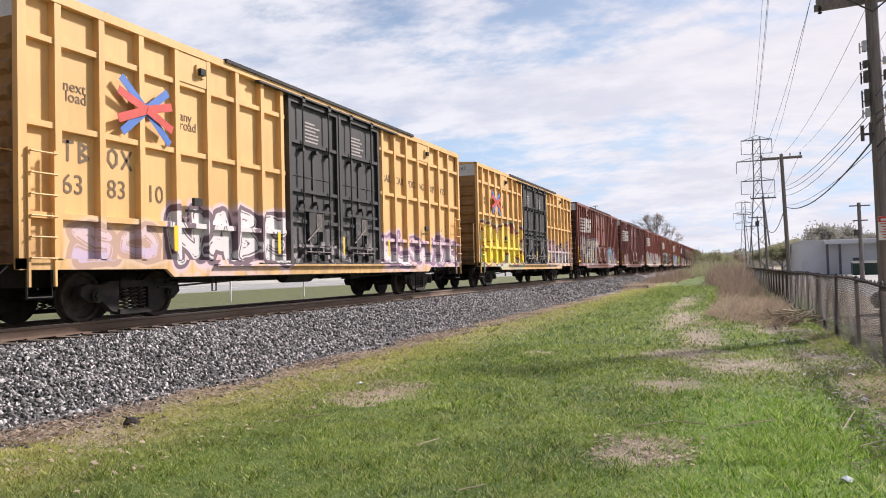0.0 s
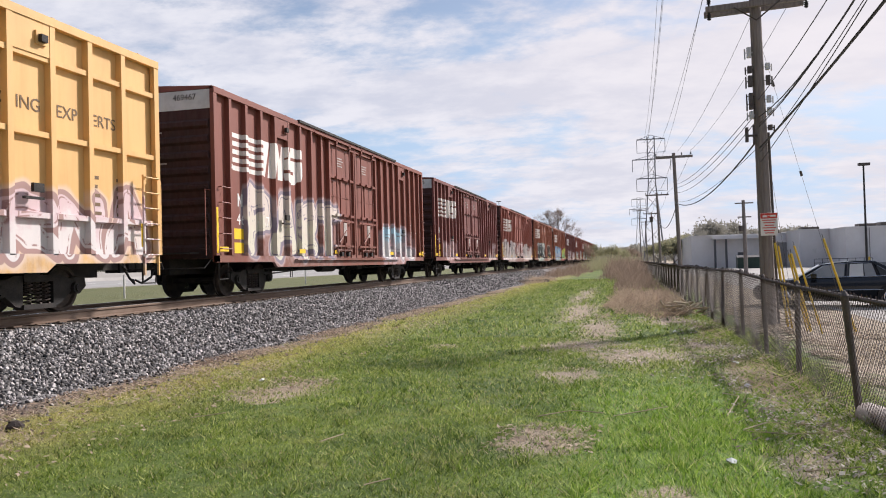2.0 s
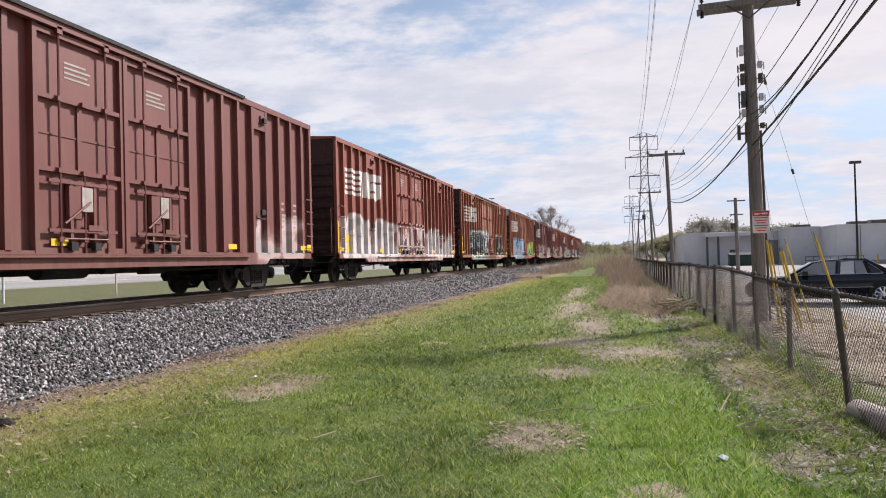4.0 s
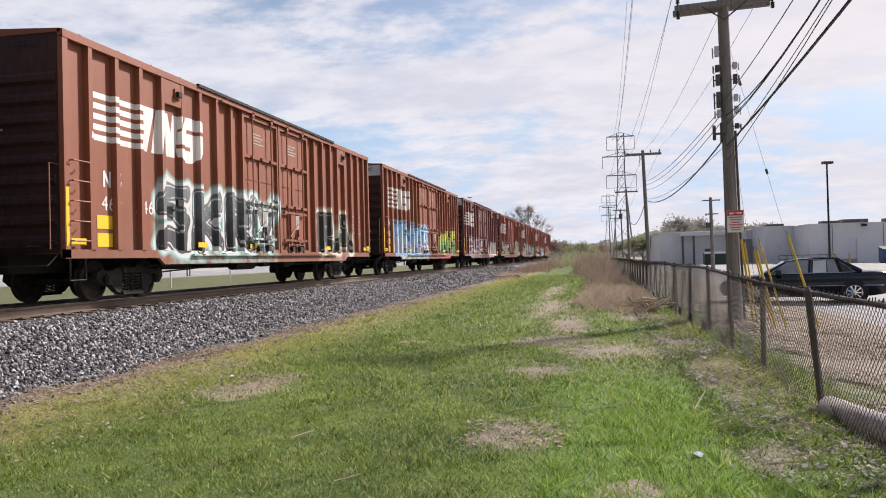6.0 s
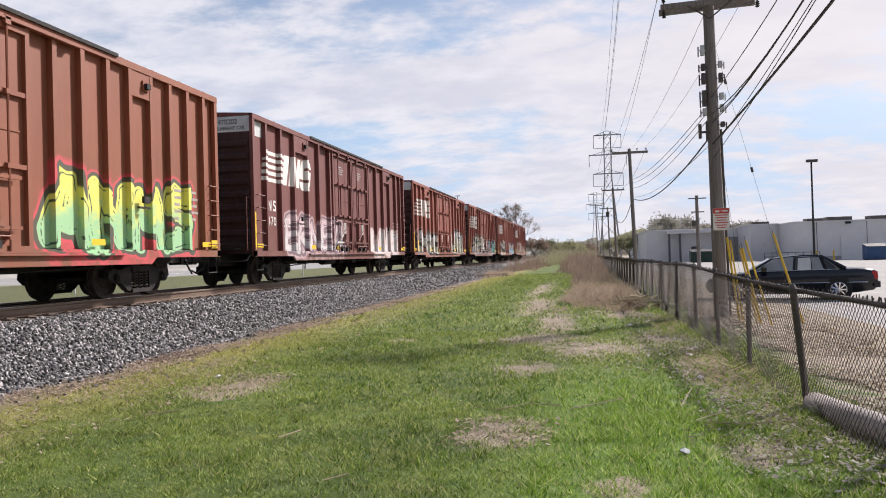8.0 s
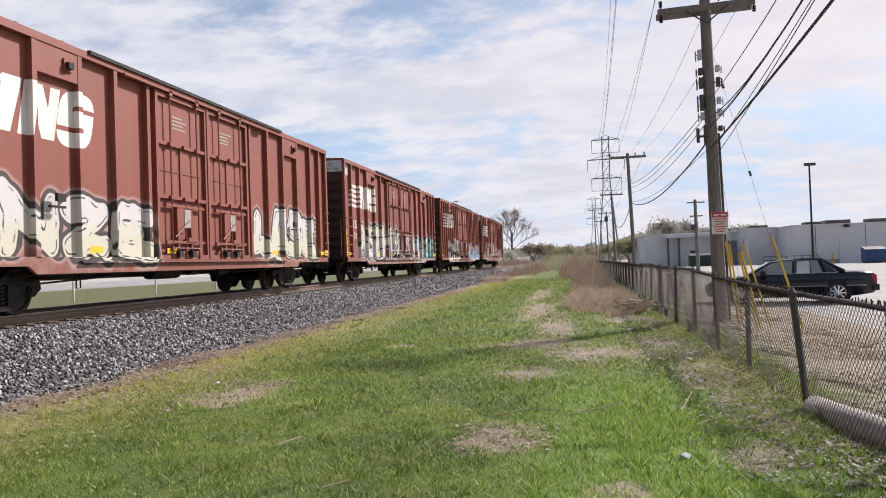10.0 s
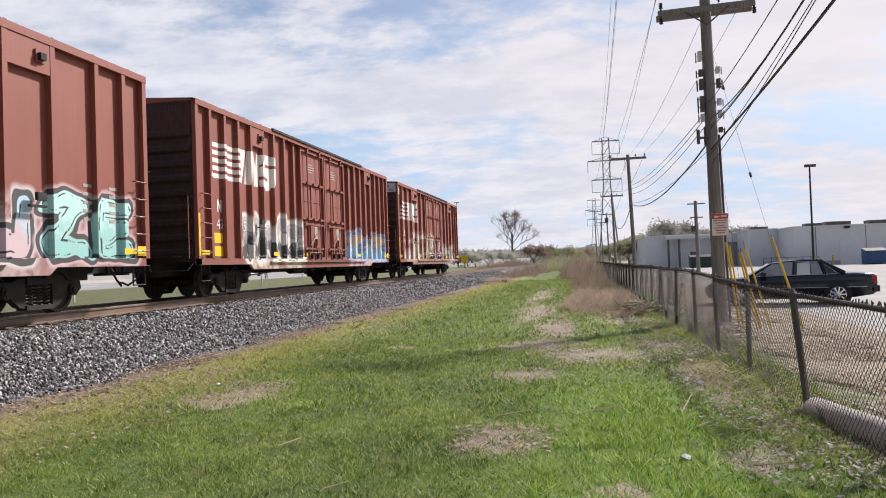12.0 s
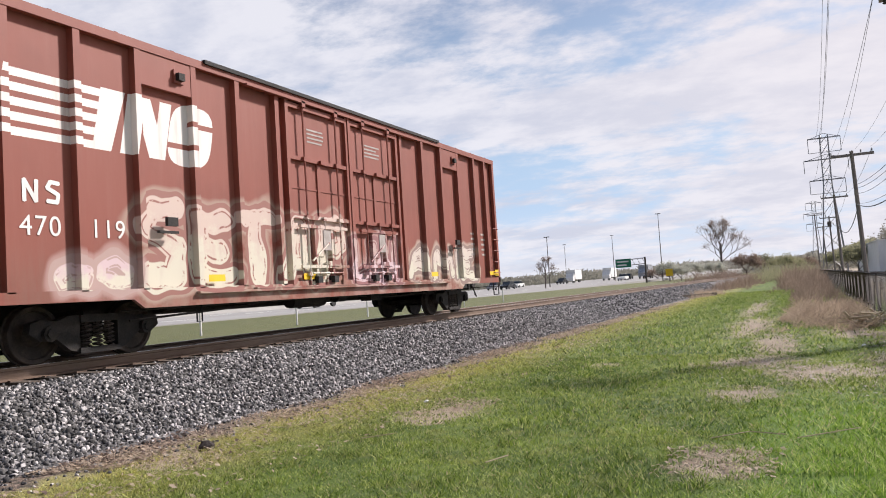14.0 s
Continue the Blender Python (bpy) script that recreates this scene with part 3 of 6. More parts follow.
            tagged(part("end_stencil", es, FADED, car), kind="stuff")
        cp = MB().box(-0.12, 0.12, yy + e * 0.0 if e > 0 else yy - 0.8, yy + 0.8 if e > 0 else yy, 0.72, 0.98)
        cp.box(-0.2, 0.16, yy + e * 0.8 - 0.14, yy + e * 0.8 + 0.14, 0.66, 1.02).box(0.1, 0.24, yy + e * 0.95 - 0.1, yy + e * 0.95 + 0.1, 0.7, 1.0)
        part("coupler", cp, STEEL_DARK, car)
        part("end_platform", MB().box(-1.2, 1.2, yy + e * 0.3 - 0.18, yy + e * 0.3 + 0.18, 1.05, 1.08), STEEL_DARK, car)
        part("brake_hose", MB().line([(0.35, yy + e * 0.5, 0.8), (0.36, yy + e * 0.7, 0.55), (0.3, yy + e * 0.95, 0.42), (0.2, yy + e * 1.05, 0.5)], 0.025, 6), STEEL_DARK, car)
        part("uncoupling_lever", MB().line([(1.5, yy + e * 0.12, 0.9), (1.45, yy + e * 0.3, 0.72), (0.4, yy + e * 0.55, 0.72), (0.15, yy + e * 0.7, 1.0)], 0.016, 5), STEEL_DARK, car)
        # ladders: on the side by the corner, and round the corner on the end
        ins = 0.14 if e < 0 else L - 0.58
        for zz in (1.15, 1.5, 1.86, 2.22, 2.58) if style != "yellow" else (1.0, 1.3, 1.6, 1.9, 2.2, 2.5):
            part("grab_iron", MB().line([(1.6, ins, zz), (1.67, ins, zz), (1.67, ins + 0.44, zz), (1.6, ins + 0.44, zz)], 0.014, 5), paint, car)
        if style == "yellow":
            for yl in (ins, ins + 0.44):
                part("ladder_stile", MB().box(1.60, 1.64, yl - 0.02, yl + 0.02, 0.6, 2.55), paint, car)
        for k in range(6):
            zz = 1.15 + k * 0.36
            part("grab_iron", MB().line([(0.98, yy + e * 0.1, zz), (0.98, yy + e * 0.19, zz), (1.42, yy + e * 0.19, zz), (1.42, yy + e * 0.1, zz)], 0.014, 5), end_paint, car)
        part("hand_rail", MB().line([(1.46, yy + e * 0.24, 1.0), (1.46, yy + e * 0.24, 2.5), (1.46, yy, 2.5)], 0.014, 5), paint, car)
        part("stirrup_step", MB().line([(1.57, ins, 0.85), (1.57, ins, 0.45), (1.57, ins + 0.42, 0.45), (1.57, ins + 0.42, 0.85)], 0.02, 5), STEEL_DARK, car)
    part("brake_wheel", MB().line([(-0.9 + 0.28 * math.cos(a), -0.2, 2.3 + 0.28 * math.sin(a)) for a in [k * math.pi / 8 for k in range(17)]], 0.018, 5).rod((-0.9, -0.2, 2.3), (-0.9, 0.03, 2.3), 0.03, n=6).rod((-1.16, -0.2, 2.3), (-0.64, -0.2, 2.3), 0.013, n=5), STEEL_DARK, car)
    # underframe
    part("centre_sill", MB().box(-0.25, 0.25, 0.2, L - 0.2, 0.58, 0.95), STEEL_DARK, car)
    for yy in (4.6, 6.6, 9.05, 11.5, 13.5):
        part("cross_bearer", MB().prism(((-1.5, 0.95), (-1.5, 0.8), (-0.3, 0.6), (0.3, 0.6), (1.5, 0.8), (1.5, 0.95)), yy - 0.06, yy + 0.06, "y"), STEEL_DARK, car)
    part("brake_rod", MB().line([(1.15, 3.2, 0.52), (1.15, 5.2, 0.6), (1.15, 8.0, 0.78)], 0.02, 5).line([(1.2, 3.0, 0.68), (1.2, 9.5, 0.7)], 0.018, 5).line([(1.3, 4.5, 0.72), (1.3, 4.5, 0.42), (1.3, 4.62, 0.42), (1.3, 4.62, 0.72)], 0.015, 5), STEEL_DARK, car)
    part("air_reservoir", MB().rod((0.75, 7.8, 0.68), (0.75, 9.0, 0.68), 0.17, n=12).rod((0.85, 9.4, 0.7), (0.85, 9.75, 0.7), 0.13, n=10), STEEL_DARK, car, soft=False)
    part("brake_pipe", MB().line([(1.0, 9.8, 0.7), (0.95, 12.0, 0.62), (1.0, 14.2, 0.66)], 0.02, 5).box(0.8, 1.1, 10.6, 11.1, 0.55, 0.72), STEEL_DARK, car)
    for yy in (2.7, L - 2.7):
        truck(car, yy)
    # reflective yellow marks and stencils
    marks = (0.35, 4.7, 7.4, 13.2, 17.4) if style != "yellow" else (3.15, 6.4, 9.3, 12.0, 17.5)
    for yy in marks:
        if style == "yellow":
            part("reflector", MB().box(1.602, 1.606, yy - 0.05, yy + 0.05, 1.15, 1.6), YELLOW_MARK, car)
        else:
            part("reflector", MB().box(1.602, 1.606, yy - 0.2, yy + 0.2, 1.08, 1.2), YELLOW_MARK, car)
    if style != "yellow":
        part("corner_stripe", MB().box(1.602, 1.607, 0.02, 0.1, 1.05, 2.1), YELLOW_MARK, car)
        if posts is P_CLOSE and number or not number:
            for zz in (1.06, 1.40):
                part("reflector", MB().box(1.484, 1.488, 1.02 if posts is P_CLOSE else 1.2, 1.48 if posts is P_CLOSE else 1.7, zz, zz + 0.26), YELLOW_MARK, car)
        part("corner_stripe", MB().box(1.602, 1.607, L - 0.45, L - 0.15, 1.05, 1.25), YELLOW_MARK, car)
    bars = MB()
    rnd = random.Random(i + 40)
    for k in range(5):
        bars.box(1.483, 1.487, L - 2.0, L - 2.0 + rnd.uniform(0.25, 0.42), 2.35 - k * 0.16, 2.41 - k * 0.16)
        bars.box(1.483, 1.487, L - 1.2, L - 1.2 + rnd.uniform(0.2, 0.35), 2.35 - k * 0.16, 2.41 - k * 0.16)
    tagged(part("stencil_block", bars, BROWN_LETTER if style == "yellow" else FADED, car), kind="stuff")
    for a in (lo, mid):
        dm = MB()
        for k in range(7 if style == "yellow" else 4):
            dm.box(1.532, 1.536, a + 0.8, a + 0.8 + rnd.uniform(0.45, 0.7), 4.2 - k * 0.085, 4.235 - k * 0.085)
        tagged(part("door_stencil", dm, FADED, car), kind="stuff")
    if number:
        ink = BROWN_LETTER if style == "yellow" else WHITE
        if style == "yellow":
            for j, pr in enumerate((number[:2], number[2:4], number[4:])):
                lettering(pr, ink, car, 0.82 + j * 0.87, 1.98, 0.42, 1.486)
            for yy, pair in ((0.84, "TB"), (1.72, "OX")):
                glyph_mark(pair, ink, car, yy, 2.47, 0.2, 0.29, 0.3, 0.05)
            for j, word in enumerate(("RAIL", "CAR", "POOL", "ING", "EXP", "ERTS")):
                lettering(word, ink, car, 11.9 + j * 0.87, 3.3, 0.3, 1.486)
            lettering("next", ink, car, 0.86, 3.52, 0.24, 1.486)
            lettering("load", ink, car, 0.9, 3.36, 0.24, 1.486)
            lettering("any", ink, car, 3.42, 3.52, 0.24, 1.486)
            lettering("road", ink, car, 3.42, 3.36, 0.24, 1.486)
        else:
            lettering(number[:3], ink, car, 1.16, 1.76, 0.39, 1.486, spread=1.12)
            lettering(number[3:], ink, car, 2.26, 1.76, 0.39, 1.486, spread=1.12)
            glyph_mark("NS", ink, car, 1.24, 2.22, 0.2, 0.28, 0.34, 0.06)
        lettering(number, BLACK, car, 0.004, 4.6, 0.2, 0.55, True)
        if end_words:
            part("corner_patch", MB().box(1.482, 1.486, 0.14, 0.86, 4.3, 4.73), GREYWHITE, car, "pale patch of paint")
            lettering(end_words, BLACK, car, -0.008, 4.44, 0.13, 0.15, True)
    if style == "yellow" and number:
        # crossed arrows, two red and two blue
        for lay, (a, b, m) in enumerate((((1.9, 3.95), (2.45, 3.5), BLUE_MARK), ((2.98, 3.9), (2.45, 3.5), BLUE_MARK), ((1.9, 3.05), (2.45, 3.5), BLUE_MARK), ((3.0, 3.0), (2.45, 3.5), BLUE_MARK),
                        ((1.82, 3.72), (2.45, 3.5), RED_MARK), ((3.05, 3.66), (2.45, 3.5), RED_MARK), ((1.8, 3.25), (2.45, 3.5), RED_MARK), ((3.05, 3.25), (2.45, 3.5), RED_MARK))):
            d = Vector((0, b[0] - a[0], b[1] - a[1])).normalized()
            nrm = Vector((0, -d.z, d.y)) * 0.07
            p, q = Vector((1.602 + lay * 0.005, *a)), Vector((1.602 + lay * 0.005, *b))
            part("arrow_mark", MB().add([p + nrm, q + nrm, q - nrm, p - nrm, *(v + Vector((0.004, 0, 0)) for v in (p + nrm, q + nrm, q - nrm, p - nrm))],
                                        [(0, 1, 2, 3), (4, 7, 6, 5), (0, 4, 5, 1), (1, 5, 6, 2), (2, 6, 7, 3), (3, 7, 4, 0)]), m, car)
    return car


# body colours darkened for the ends, with their shade painted in
END_BROWN = surface("shaded_brown_end", (0.060, 0.022, 0.019), 0.85, 0.0, 0.4, 1.2, 0.2, (0.030, 0.017, 0.016), (1, 1, 0.3))
END_YELLOW = surface("shaded_yellow_end", (0.30, 0.165, 0.060), 0.8, 0.0, 0.4, 1.2, 0.2, (0.14, 0.08, 0.04), (1, 1, 0.3))
FADED = surface("faded_white_paint", (0.42, 0.37, 0.34), 0.7, 0.0, 0.3, 6.0, 0.0)
BLUE_MARK = surface("blue_paint", (0.05, 0.16, 0.5), 0.5, 0.0, 0.2, 3.0, 0.0)
RED_MARK = surface("red_paint", (0.6, 0.06, 0.04), 0.5, 0.0, 0.2, 3.0, 0.0)
YEL, YEL2 = (0.67, 0.41, 0.155), (0.60, 0.31, 0.10)
BRN, BRN2 = (0.235, 0.060, 0.038), (0.26, 0.085, 0.06)
MAR, MAR2 = (0.155, 0.043, 0.036), (0.20, 0.072, 0.058)
P_CLOSE = (0.75, 1.55, 2.35, 3.15, 3.95, 4.75, 5.55, 6.3, 12.08, 12.85, 13.62, 14.36, 15.13, 15.9, 16.66, 17.42)
P_WIDE = (0.95, 2.05, 3.15, 4.35, 5.45, 6.6, 11.66, 12.88, 14.06, 15.2, 16.43, 17.3)
P_YEL = (0.68, 1.51, 2.37, 3.24, 4.11, 5.0, 5.86, 6.6, 11.72, 12.55, 13.4, 14.3, 15.2, 16.1, 17.0)
YRAILS = (1.62, 2.93, 4.17)
BLACK_DOOR = car_paint("black_door_paint", (0.022, 0.021, 0.021), (0.05, 0.046, 0.044), 3.3, ((6.9, 11.4, 0.95, 1.75, "NKX", (0.30, 0.27, 0.28), (0.08, 0.07, 0.07), (0.02, 0.02, 0.02), (0.10, 0.09, 0.09), 0.35, 0.10),))
CARS = []


W, CREAM, BLK, GREY = (0.62, 0.59, 0.58), (0.60, 0.57, 0.46), (0.02, 0.02, 0.022), (0.36, 0.33, 0.33)
ROSE, LILAC, DUSK = (0.58, 0.44, 0.46), (0.48, 0.38, 0.50), (0.48, 0.34, 0.31)
TEAL, BLUE, SKY = (0.30, 0.56, 0.52), (0.10, 0.20, 0.50), (0.42, 0.62, 0.72)


def build_train():
    y = dict(style="yellow", posts=P_YEL, rails=YRAILS)
    def paint(i, base, worn, runs, logo=True):
        return car_paint("boxcar_paint", base, worn, 1.37 * i + 2.1, runs, logo)
    yl = "yellow boxcar with black double doors and sprayed graffiti along its foot"
    bl = "weathered red-brown ribbed boxcar with a white striped mark and graffiti"
    red2 = (0.25, 0.075, 0.036), (0.29, 0.11, 0.055)
    # each run: from, to, foot, top, shapes, fill low, fill high, outline, halo, wash, stroke half width
    spec = (
        (-1, paint(-1, YEL, YEL2, ((0.4, 6.4, 1.0, 1.9, "SOAR", W, ROSE, LILAC, DUSK, 0.3, 0.15),), False), yl, dict(y)),
        (0, paint(0, YEL, YEL2, ((3.1, 6.8, 0.95, 1.95, "NABE", W, W, (0.10, 0.06, 0.08), (0.60, 0.46, 0.50), 0.9, 0.15), (0.9, 2.9, 0.95, 1.5, "SO", LILAC, ROSE, (0.40, 0.26, 0.20), (0.62, 0.46, 0.34), 0.5, 0.10),
                                 (11.5, 17.8, 0.95, 1.75, "ELOUSK", W, ROSE, (0.22, 0.12, 0.20), (0.58, 0.44, 0.50), 0.9, 0.13)), False), yl, dict(y, number="638310")),
        (1, paint(1, YEL, YEL2, ((0.3, 6.6, 0.95, 2.6, "SWMK", (0.80, 0.66, 0.05), (0.78, 0.58, 0.12), (0.26, 0.03, 0.04), TEAL, 0.6, 0.30), (11.6, 17.8, 0.95, 2.1, "HARNA", W, ROSE, (0.30, 0.18, 0.17), (0.60, 0.48, 0.40), 0.6, 0.17)), False), yl, dict(y, number="630163")),
        (2, paint(2, (0.20, 0.058, 0.038), MAR2, ((1.5, 7.6, 0.95, 2.75, "PART", CREAM, (0.60, 0.52, 0.46), (0.20, 0.17, 0.22), (0.52, 0.44, 0.44), 0.3, 0.26), (12.0, 16.6, 0.95, 2.2, "ENL", W, SKY, (0.30, 0.26, 0.28), ROSE, 0.6, 0.2))), bl, dict(posts=P_CLOSE, number="469467")),
        (3, paint(3, MAR, MAR2, ((2.0, 5.4, 0.95, 1.9, "OSU", (0.50, 0.40, 0.42), ROSE, DUSK, (0.36, 0.22, 0.22), 0.7, 0.10), (14.4, 17.4, 0.95, 1.8, "LE", GREY, ROSE, DUSK, (0.40, 0.26, 0.25), 0.6, 0.12))), bl, dict(posts=P_CLOSE, number="469405")),
        (4, paint(4, BRN, BRN2, ((0.6, 6.9, 0.95, 2.2, "KRUME", W, GREY, (0.62, 0.56, 0.54), (0.60, 0.53, 0.51), 0.95, 0.14), (7.0, 11.3, 0.95, 2.2, "NAX", GREY, ROSE, DUSK, (0.52, 0.42, 0.40), 0.5, 0.12), (11.5, 17.7, 0.95, 2.15, "WNLVA", W, GREY, (0.66, 0.60, 0.58), (0.64, 0.57, 0.54), 1.0, 0.12))), bl, dict(posts=P_CLOSE, end_mark=False)),
        (5, paint(5, *red2, ((2.9, 9.0, 0.95, 2.55, "SKRV", BLK, (0.10, 0.12, 0.12), W, TEAL, 0.7, 0.24), (12.3, 15.9, 0.95, 2.45, "RA", BLK, BLK, CREAM, (0.62, 0.52, 0.42), 0.4, 0.27))), bl, dict(posts=P_CLOSE, number="469546", end_mark=False)),
        (6, paint(6, *red2, ((2.0, 8.8, 0.95, 2.4, "HAGOR", W, SKY, (0.12, 0.22, 0.52), (0.36, 0.62, 0.62), 0.8, 0.23), (11.8, 17.0, 0.95, 2.45, "ANMS", (0.34, 0.60, 0.32), (0.74, 0.72, 0.14), (0.04, 0.08, 0.05), (0.60, 0.07, 0.09), 1.0, 0.24))), bl, dict(posts=P_CLOSE, number="469205")),
        (7, paint(7, MAR, MAR2, ((2.4, 8.0, 0.95, 2.1, "ERNEA", W, ROSE, (0.16, 0.10, 0.12), (0.58, 0.42, 0.42), 0.7, 0.13), (12.0, 16.8, 0.95, 2.0, "LUO", W, W, (0.56, 0.44, 0.42), (0.66, 0.56, 0.54), 0.8, 0.20))), bl, dict(posts=P_WIDE, number="470202", end_words="EXCESS HEIGHT CAR")),
        (8, paint(8, BRN, BRN2, ((0.9, 6.8, 0.95, 2.2, "UNZE", CREAM, W, BLK, DUSK, 0.3, 0.22), (12.0, 17.0, 0.95, 2.45, "LASE", CREAM, W, BLK, (0.52, 0.36, 0.30), 0.25, 0.27))), bl, dict(posts=P_WIDE)),
        (9, paint(9, BRN, BRN2, ((2.0, 8.4, 0.95, 2.45, "ASEHN", W, CREAM, BLK, (0.52, 0.52, 0.50), 0.35, 0.22), (8.6, 11.3, 0.95, 2.0, "LE", (0.50, 0.40, 0.38), ROSE, BLK, DUSK, 0.4, 0.14), (11.9, 14.8, 0.95, 2.2, "MU", ROSE, SKY, BLK, W, 0.6, 0.21), (14.9, 17.7, 0.95, 2.2, "ZE", TEAL, (0.45, 0.70, 0.66), BLK, ROSE, 0.6, 0.20))), bl, dict(posts=P_WIDE, number="470132", end_words="EXCESS HEIGHT CAR")),
        (10, paint(10, BRN, BRN2, ((2.6, 7.0, 0.95, 2.15, "HAOZ", BLK, GREY, W, CREAM, 0.9, 0.19), (11.9, 17.5, 0.95, 2.0, "NOAGK", SKY, (0.74, 0.52, 0.30), (0.16, 0.30, 0.55), ROSE, 0.9, 0.17))), bl, dict(posts=P_CLOSE, number="471155", end_mark=False)),
        (11, paint(11, BRN, BRN2, ((3.0, 8.9, 0.95, 2.45, "SETAP", CREAM, (0.56, 0.44, 0.38), (0.27, 0.11, 0.09), (0.42, 0.34, 0.27), 0.35, 0.21), (1.6, 3.0, 0.95, 1.45, "GO", CREAM, ROSE, (0.40, 0.28, 0.25), DUSK, 0.3, 0.10), (9.0, 11.3, 0.95, 1.95, "UN", ROSE, DUSK, (0.24, 0.10, 0.10), DUSK, 0.4, 0.12),
                                   (11.8, 16.3, 0.95, 1.9, "AME", CREAM, (0.58, 0.50, 0.44), (0.24, 0.16, 0.14), (0.50, 0.42, 0.34), 0.5, 0.16))), bl, dict(posts=P_WIDE, number="470119", end_words="EXCESS HEIGHT CAR")),
    )
    for i, pt, label, kw in spec:
        CARS.append((i, boxcar(i, pt, BLACK_DOOR if kw.get("style") else pt, label, **kw)))


build_train()


def car_y(i, t):
    return 7.66 + PITCH * i - 16.254 * t + 0.016 * t * t


# ---- ground ----
PATCHES = ((-1.0, 14.4, 1.1, 0.9), (0.2, 12.9, 1.0, 1.4), (-0.9, 10.8, 0.5, 0.7), (-0.75, 18.0, 0.55, 3.4), (-1.55, 24.5, 0.75, 5.0), (-2.0, 36.0, 0.6, 9.0), (-4.45, 9.2, 0.6, 0.9), (-0.78, 6.85, 0.36, 0.75), (0.2, 5.3, 0.25, 0.25),
           (1.25, 6.4, 0.35, 0.5), (-3.6, 14.4, 0.4, 0.4), (1.6, 10.4, 0.45, 2.2), (-6.2, 6.2, 0.6, 0.5), (0.9, 20.5, 0.9, 1.6), (1.75, 7.6, 0.25, 0.8), (1.3, 14.5, 0.6, 1.5))


def grass_material(name, blades=False):
    m = bpy.data.materials.new(name)
    m.use_nodes = True
    nt = m.node_tree
    b = nt.nodes["Principled BSDF"]
    co = nd(nt, "ShaderNodeTexCoord").outputs["Object"]
    s = nd(nt, "ShaderNodeSeparateXYZ", Vector=co)
    x, y = s.outputs[0], s.outputs[1]
    n1 = noise_of(nt, co, 0.35, 6.0, 0.6)
    n2 = noise_of(nt, co, 2.2, 5.0, 0.6)
    n3 = noise_of(nt, co, 45.0, 3.0, 0.7)
    col = mixc(nt, smooth(nt, n1, 0.35, 0.65), rgb(0.160, 0.248, 0.028), rgb(0.255, 0.345, 0.05))
    n4 = noise_of(nt, nd(nt, "ShaderNodeMapping", Vector=co, Location=(9, 4, 0)).outputs[0], 0.9, 5.0, 0.65)
    col = mixc(nt, mth(nt, "MULTIPLY", smooth(nt, n4, 0.42, 0.62), 0.6), col, rgb(0.09, 0.16, 0.026))
    col = mixc(nt, mth(nt, "MULTIPLY", smooth(nt, n2, 0.52, 0.72), 0.6), col, rgb(0.36, 0.37, 0.10))
    # yellowing towards the ballast
    dry = smooth(nt, mth(nt, "ADD", x, mth(nt, "MULTIPLY", n2, 2.6)), -3.0, -5.2)
    dry = mth(nt, "MULTIPLY", dry, smooth(nt, mth(nt, "ADD", n4, mth(nt, "MULTIPLY", n2, 0.5)), 0.48, 0.82))
    col = mixc(nt, mth(nt, "MULTIPLY", dry, 0.9), col, rgb(0.60, 0.53, 0.18))
    lush = mth(nt, "MULTIPLY", smooth(nt, mth(nt, "ABSOLUTE", mth(nt, "SUBTRACT", x, mth(nt, "ADD", 0.0, n2))), 1.9, 0.4), smooth(nt, mth(nt, "ABSOLUTE", mth(nt, "SUBTRACT", y, 7.0)), 5.0, 1.5))
    col = mixc(nt, mth(nt, "MULTIPLY", lush, 0.7), col, rgb(0.26, 0.44, 0.05))
    if blades:
        rnd = nd(nt, "ShaderNodeNewGeometry").outputs["Random Per Island"]
        col = mixc(nt, mth(nt, "MULTIPLY", smooth(nt, rnd, 0.62, 0.92), 0.85), col, rgb(0.60, 0.64, 0.24))
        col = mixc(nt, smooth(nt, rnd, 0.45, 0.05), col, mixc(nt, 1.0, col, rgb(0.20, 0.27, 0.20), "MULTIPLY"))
        col = mixc(nt, mth(nt, "GREATER_THAN", rnd, 0.955), col, rgb(0.50, 0.43, 0.26))
        b.inputs["Roughness"].default_value = 0.55
        b.inputs["Specular IOR Level"].default_value = 0.25
    else:
        bare = 0.0
        for px, py, rx, ry in PATCHES:
            v = nd(nt, "ShaderNodeCombineXYZ", X=mth(nt, "DIVIDE", mth(nt, "SUBTRACT", x, px), rx), Y=mth(nt, "DIVIDE", mth(nt, "SUBTRACT", y, py), ry), Z=0.0).outputs[0]
            d = nd(nt, "ShaderNodeVectorMath", {"operation": "LENGTH"}, i0=v).outputs["Value"]
            bare = mth(nt, "MAXIMUM", bare, smooth(nt, mth(nt, "ADD", d, mth(nt, "MULTIPLY", mth(nt, "SUBTRACT", n2, 0.5), 2.4)), 1.15, 0.6))
        toe = smooth(nt, mth(nt, "ADD", x, mth(nt, "MULTIPLY", n2, 2.0)), -5.5, -6.1)
        verge = mth(nt, "MULTIPLY", smooth(nt, mth(nt, "ADD", x, mth(nt, "MULTIPLY", n2, 3.0)), 4.1, 5.0), mth(nt, "LESS_THAN", x, 60.0))
        bare = mth(nt, "MAXIMUM", bare, mth(nt, "MAXIMUM", toe, verge))
        bare = mth(nt, "MULTIPLY", mth(nt, "MULTIPLY", bare, mth(nt, "GREATER_THAN", x, -12.0)), 0.92)
        soil = mixc(nt, smooth(nt, n3, 0.35, 0.65), rgb(0.15, 0.11, 0.08), rgb(0.52, 0.42, 0.31))
